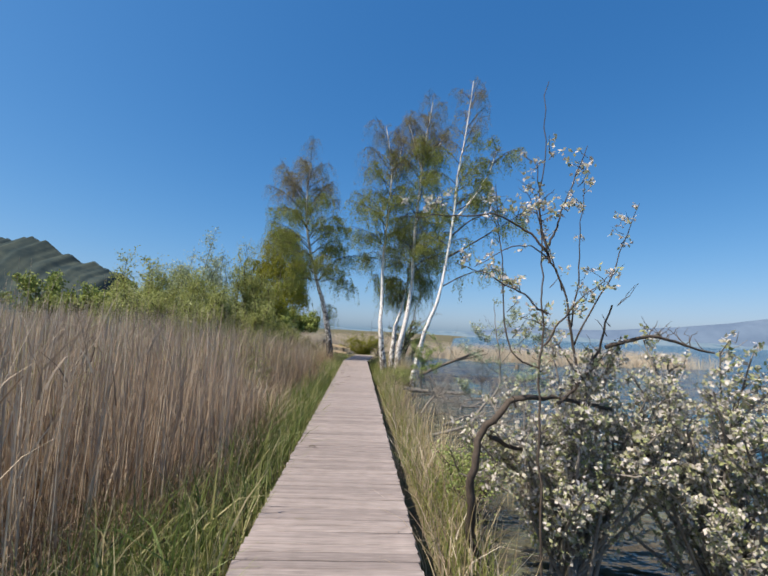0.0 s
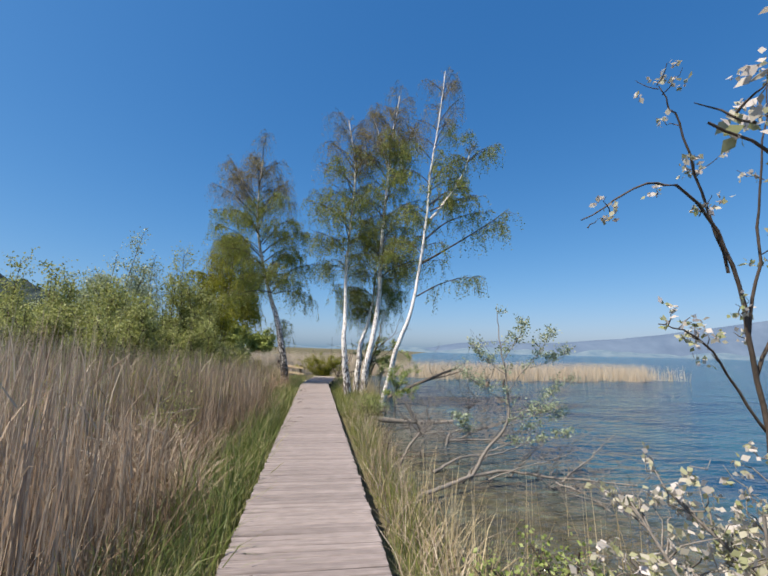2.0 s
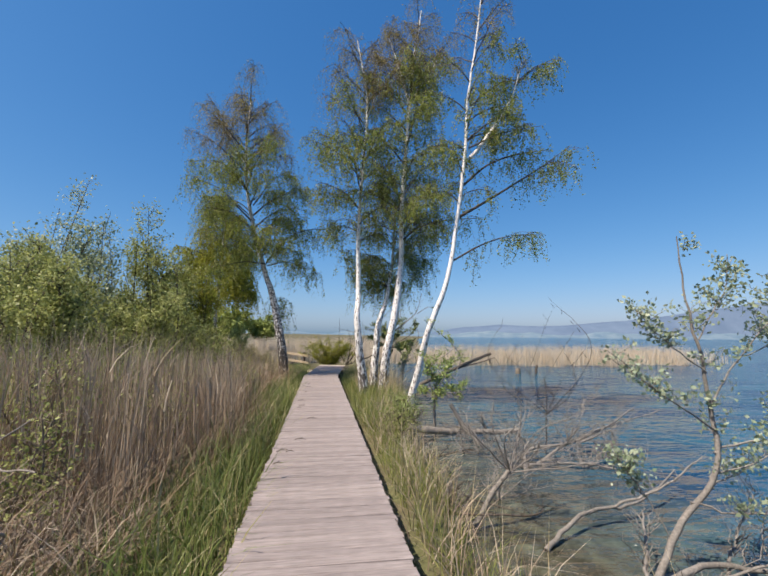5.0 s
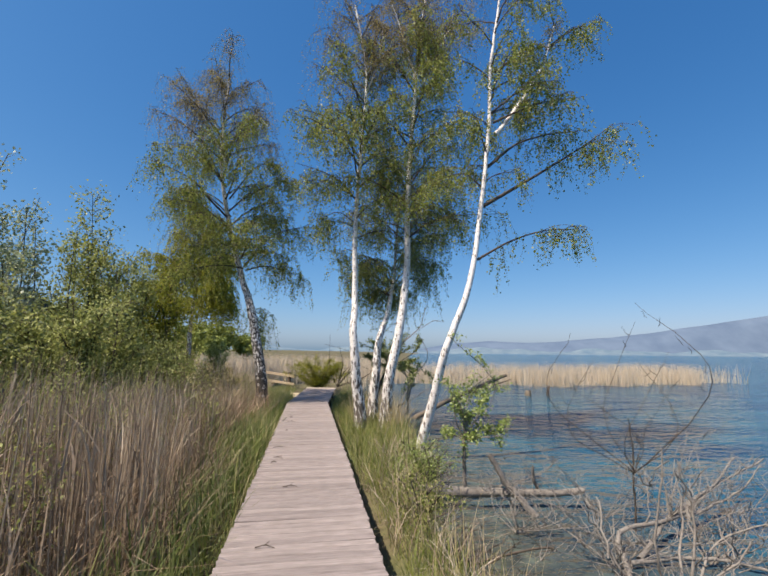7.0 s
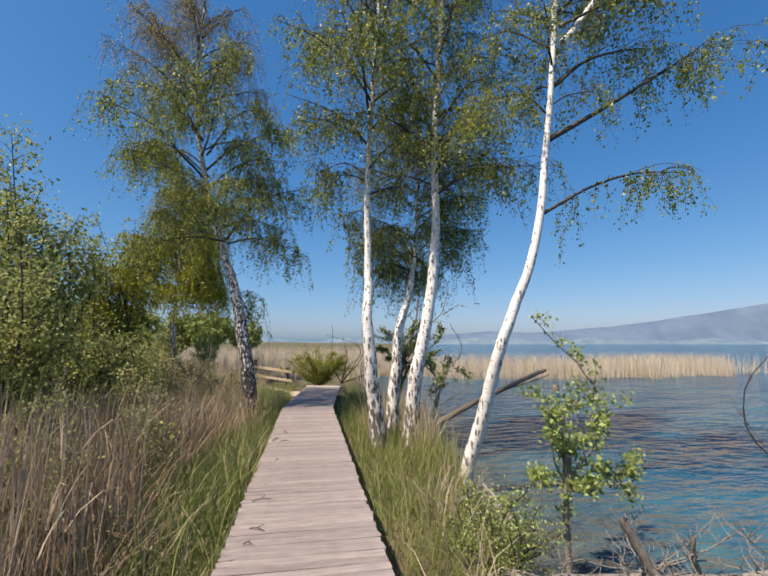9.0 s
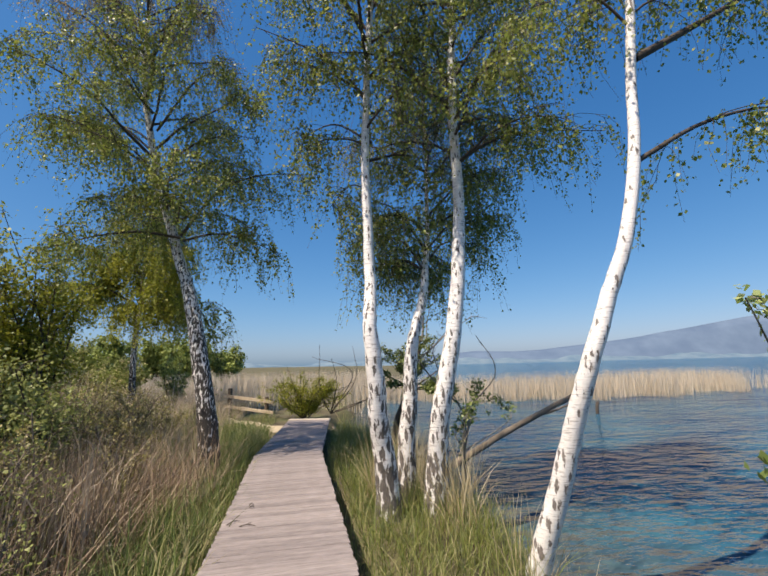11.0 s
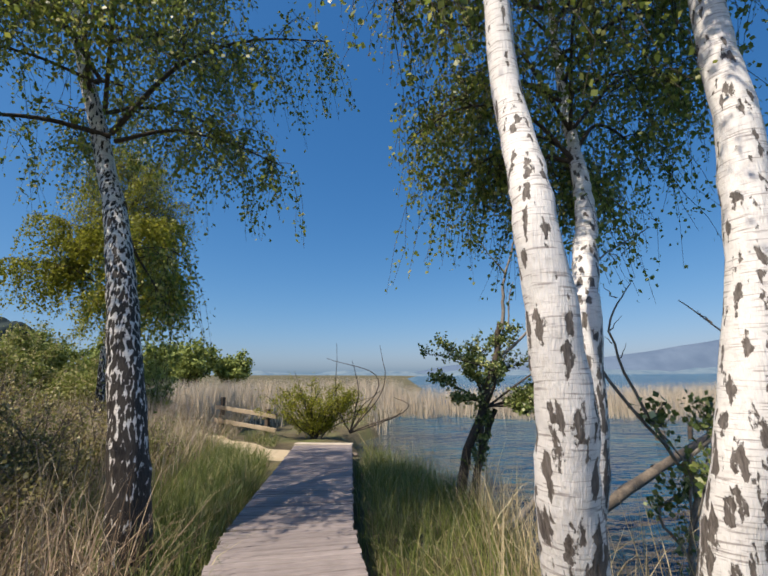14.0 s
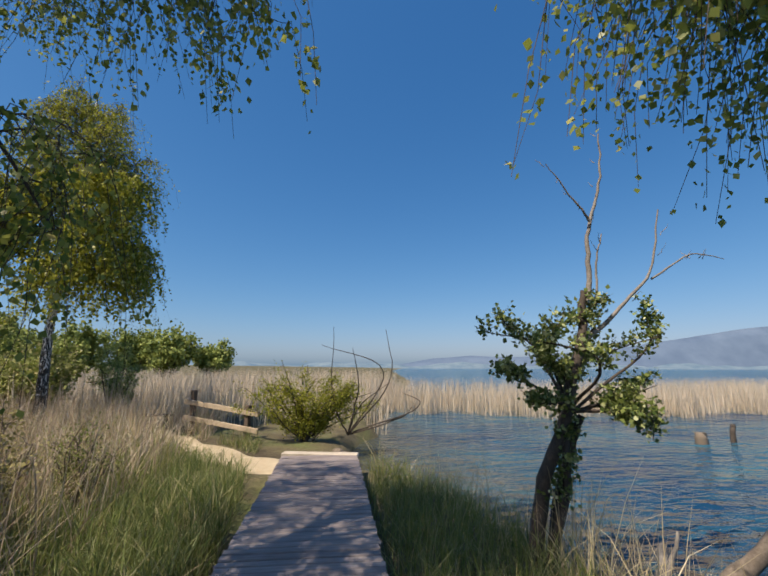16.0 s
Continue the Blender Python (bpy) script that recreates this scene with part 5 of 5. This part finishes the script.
# twiggy scrub between reeds and trees
for x, y, r, h in ((-2.9, 16.6, 0.7, 1.9), (-3.7, 15.4, 0.8, 2.2), (-2.5, 18.4, 0.6, 1.7), (-3.3, 20.2, 0.8, 1.9), (-2.7, 14.6, 0.6, 1.8), (-4.2, 22.5, 0.9, 1.9), (-3.2, 24.2, 0.8, 1.6), (-2.6, 26.4, 0.6, 1.2), (-4.6, 25.5, 0.9, 1.9), (-2.3, 12.6, 0.6, 1.6), (-3.0, 11.2, 0.7, 1.8), (-2.4, 10.0, 0.5, 1.3), (-3.4, 13.3, 0.8, 2.1), (-2.2, 15.7, 0.5, 1.5), (-4.6, 14.0, 0.9, 2.3), (-2.1, 17.4, 0.5, 1.3), (-4.8, 17.0, 0.9, 2.4), (-3.9, 20.9, 0.8, 2.0)):
    shrub("scrub_bush", (x, y, GL), (r, r, h), "twiggy olive-brown scrub bush among dry stalks", WILLOWLEAF if y < 19 else SEDGE, stems=16, twig_n=16, per=8, leaf_size=0.035, twig_len=0.4, wood=WETLOG, stem_r=0.01, lift=0.25, group="scrub bushes")

for x, y, r, h in ((-2.75, 23.6, 0.6, 1.25), (-3.5, 24.2, 0.7, 1.7), (-3.0, 25.3, 0.7, 1.6), (-4.3, 24.5, 0.8, 1.9), (-4.4, 26.4, 0.9, 2.0), (-5.6, 27.2, 1.0, 2.4), (-3.0, 22.4, 0.6, 1.3), (-3.9, 21.6, 0.7, 1.6), (-2.5, 20.7, 0.5, 1.2), (-3.0, 19.2, 0.6, 1.6), (-6.2, 25.4, 1.0, 2.4)):
    shrub("bramble_bush", (x, y, GL), (r, r, h), "tangled olive bramble bush with brown stems under the birch", SCRUBLEAF, stems=16, twig_n=18, per=7, leaf_size=0.042, twig_len=0.38, wood=WETLOG, stem_r=0.012, lift=0.25, group="bramble bushes", wide=0.42, jitter=0.06)
for x, y, r, h in ((-9.2, 31.0, 1.8, 3.5), (-12, 33.5, 2.2, 4.4), (-15, 33, 2.4, 4.8), (-11.5, 38, 2.4, 4.3), (-8.3, 36.5, 1.6, 2.7), (-16, 40, 3.0, 5.4)):
    shrub("thicket_bush", (x, y, GL), (r, r, h), "broad olive thicket bush rising behind the scrub", SEDGE, stems=26, twig_n=26, per=22, leaf_size=0.1, twig_len=0.8, wood=WETLOG, stem_r=0.02, lift=0.25, group="thicket bushes", wide=0.45, jitter=0.14)

# dry clumps and dead twigs
p = np.column_stack([RNG.uniform(1.5, 3.4, 44), RNG.uniform(5.4, 8.2, 44), np.full(44, WATER_Z - 0.1)])
stuff("lake_stalks", blades(p, RNG.uniform(0.7, 1.5, len(p)), 0.008, 0.04, 0.08), STRAW, "single pale reed stalks standing in the water", "reeds")
p = np.concatenate([scatter(60, x - r, x + r, y - r, y + r) for x, y, r in ((2.15, 20.1, 0.2), (2.3, 22.6, 0.3), (2.6, 23.5, 0.35), (2.9, 24.2, 0.3), (1.4, 5.6, 0.2), (1.5, 6.5, 0.25), (1.45, 7.4, 0.25), (1.3, 20.3, 0.2), (2.2, 21.4, 0.3), (2.75, 23.0, 0.3), (2.0, 19.0, 0.2), (2.2, 19.6, 0.2), (1.9, 20.4, 0.25), (2.4, 20.2, 0.2), (1.5, 20.6, 0.3))])
stuff("dry_clumps", blades(p, RNG.uniform(0.6, 1.3, len(p)), 0.011, 0.3, 0.25), STRAW, "pale dry stalk clumps on the lake bank", "dry grass")
p = scatter(5200, -3.6, -1.2, 6.8, 10.8, lambda x, y: heap(x, y) & (x < edge(y) + 0.25))
p[:, 2] += RNG.uniform(0.0, 0.75, len(p)) * np.clip(1.2 - np.hypot((p[:, 0] + 2.5) / 1.3, (p[:, 1] - 8.9) / 1.9), 0.1, 1)
stuff("twig_heap", blades(p, RNG.uniform(0.2, 0.65, len(p)), RNG.uniform(0.005, 0.012, len(p)), 0.9, 1.1), OLDREED, "heap of broken brown stalks at the reed edge", "dead stalks")
for k in range(9):
    a = np.array([RNG.uniform(-2.9, -1.8), RNG.uniform(7.6, 10.0), 0.1])
    branch_thing("broken_branch", [([a, a + [RNG.normal() * 0.25, RNG.normal() * 0.2, 0.28], a + [RNG.normal() * 0.5, RNG.normal() * 0.4, RNG.uniform(0.3, 0.7)]], 0.013, 0.005)], DEADWOOD, "pale broken branch sticking out of the stalk heap", "branch", sides=6)["group"] = "branches in the stalk heap"
p = scatter(2200, 0.72, 1.9, 2, 17, lambda x, y: np.abs(x - shore(y) + 0.35) < 0.3)
stuff("drooping_blades", blades(p, RNG.uniform(0.35, 0.8, len(p)), 0.009, 0.8, 0.4), REED, "dry brown blades drooping over the bank", "dry grass")

# deck planks
PITCH = 0.104
made = []
for k in range(5):
    bm = bmesh.new()
    bmesh.ops.create_cube(bm, size=1)
    bmesh.ops.scale(bm, vec=(1.25, 0.095, 0.042), verts=bm.verts)
    bmesh.ops.bevel(bm, geom=[e for e in bm.edges if abs((e.verts[0].co - e.verts[1].co).x) > 0.5], offset=0.008, segments=1, affect="EDGES")
    for q in bm.verts:
        q.co += Vector((RNG.normal() * 0.006, RNG.normal() * 0.0012, RNG.normal() * 0.0012))
    made.append(bm)
plank_me = []
for bm in made:
    ob = bm_object("plank", bm, PLANK, boardwalk)
    plank_me.append(ob.data)
    bpy.data.objects.remove(ob)
s = -3.1
while s < 27.6:
    p, ang = deck_pose(s)
    ob = new("plank", plank_me[int(RNG.integers(5))])
    ob.parent = boardwalk
    flip = P if RNG.random() < 0.5 else 0
    ob.matrix_basis = Matrix.Translation(p + Vector((RNG.normal() * 0.006, 0, -0.021 + RNG.normal() * 0.002))) @ Euler((RNG.normal() * 0.008, RNG.normal() * 0.002, ang + flip + RNG.normal() * 0.002)).to_matrix().to_4x4()
    s += PITCH
p, ang = deck_pose(27.75)
bm_object("end_plank", bevelled((1.3, 0.2, 0.06), 0.008), ENDPLANK, boardwalk, Matrix.Translation(p + Vector((0, 0, -0.012))) @ Matrix.Rotation(ang - 0.18, 4, "Z"))

# bits of twig on the deck
for k in range(16):
    x, y = DECK_L + 0.05 + abs(RNG.normal()) * 0.22, RNG.uniform(2.0, 21.0)
    a = RNG.uniform(-0.5, 0.9)
    L = RNG.uniform(0.06, 0.2)
    d = np.array([math.cos(a), math.sin(a), 0]) * L
    q = np.array([x, y, 0.012])
    bit = branch_thing("deck_twig", [([q, q + d * 0.5 + [0, 0.012, 0.012], q + d], 0.006, 0.003), ([q + d * 0.5 + [0, 0.012, 0.012], q + d * 0.7 + [-d[1] * 0.4, d[0] * 0.4, 0.02]], 0.004, 0.002)], DARKBARK, "small dark broken twig lying on the planks", "twig", sides=5)
    bit["group"] = "twigs on the deck"
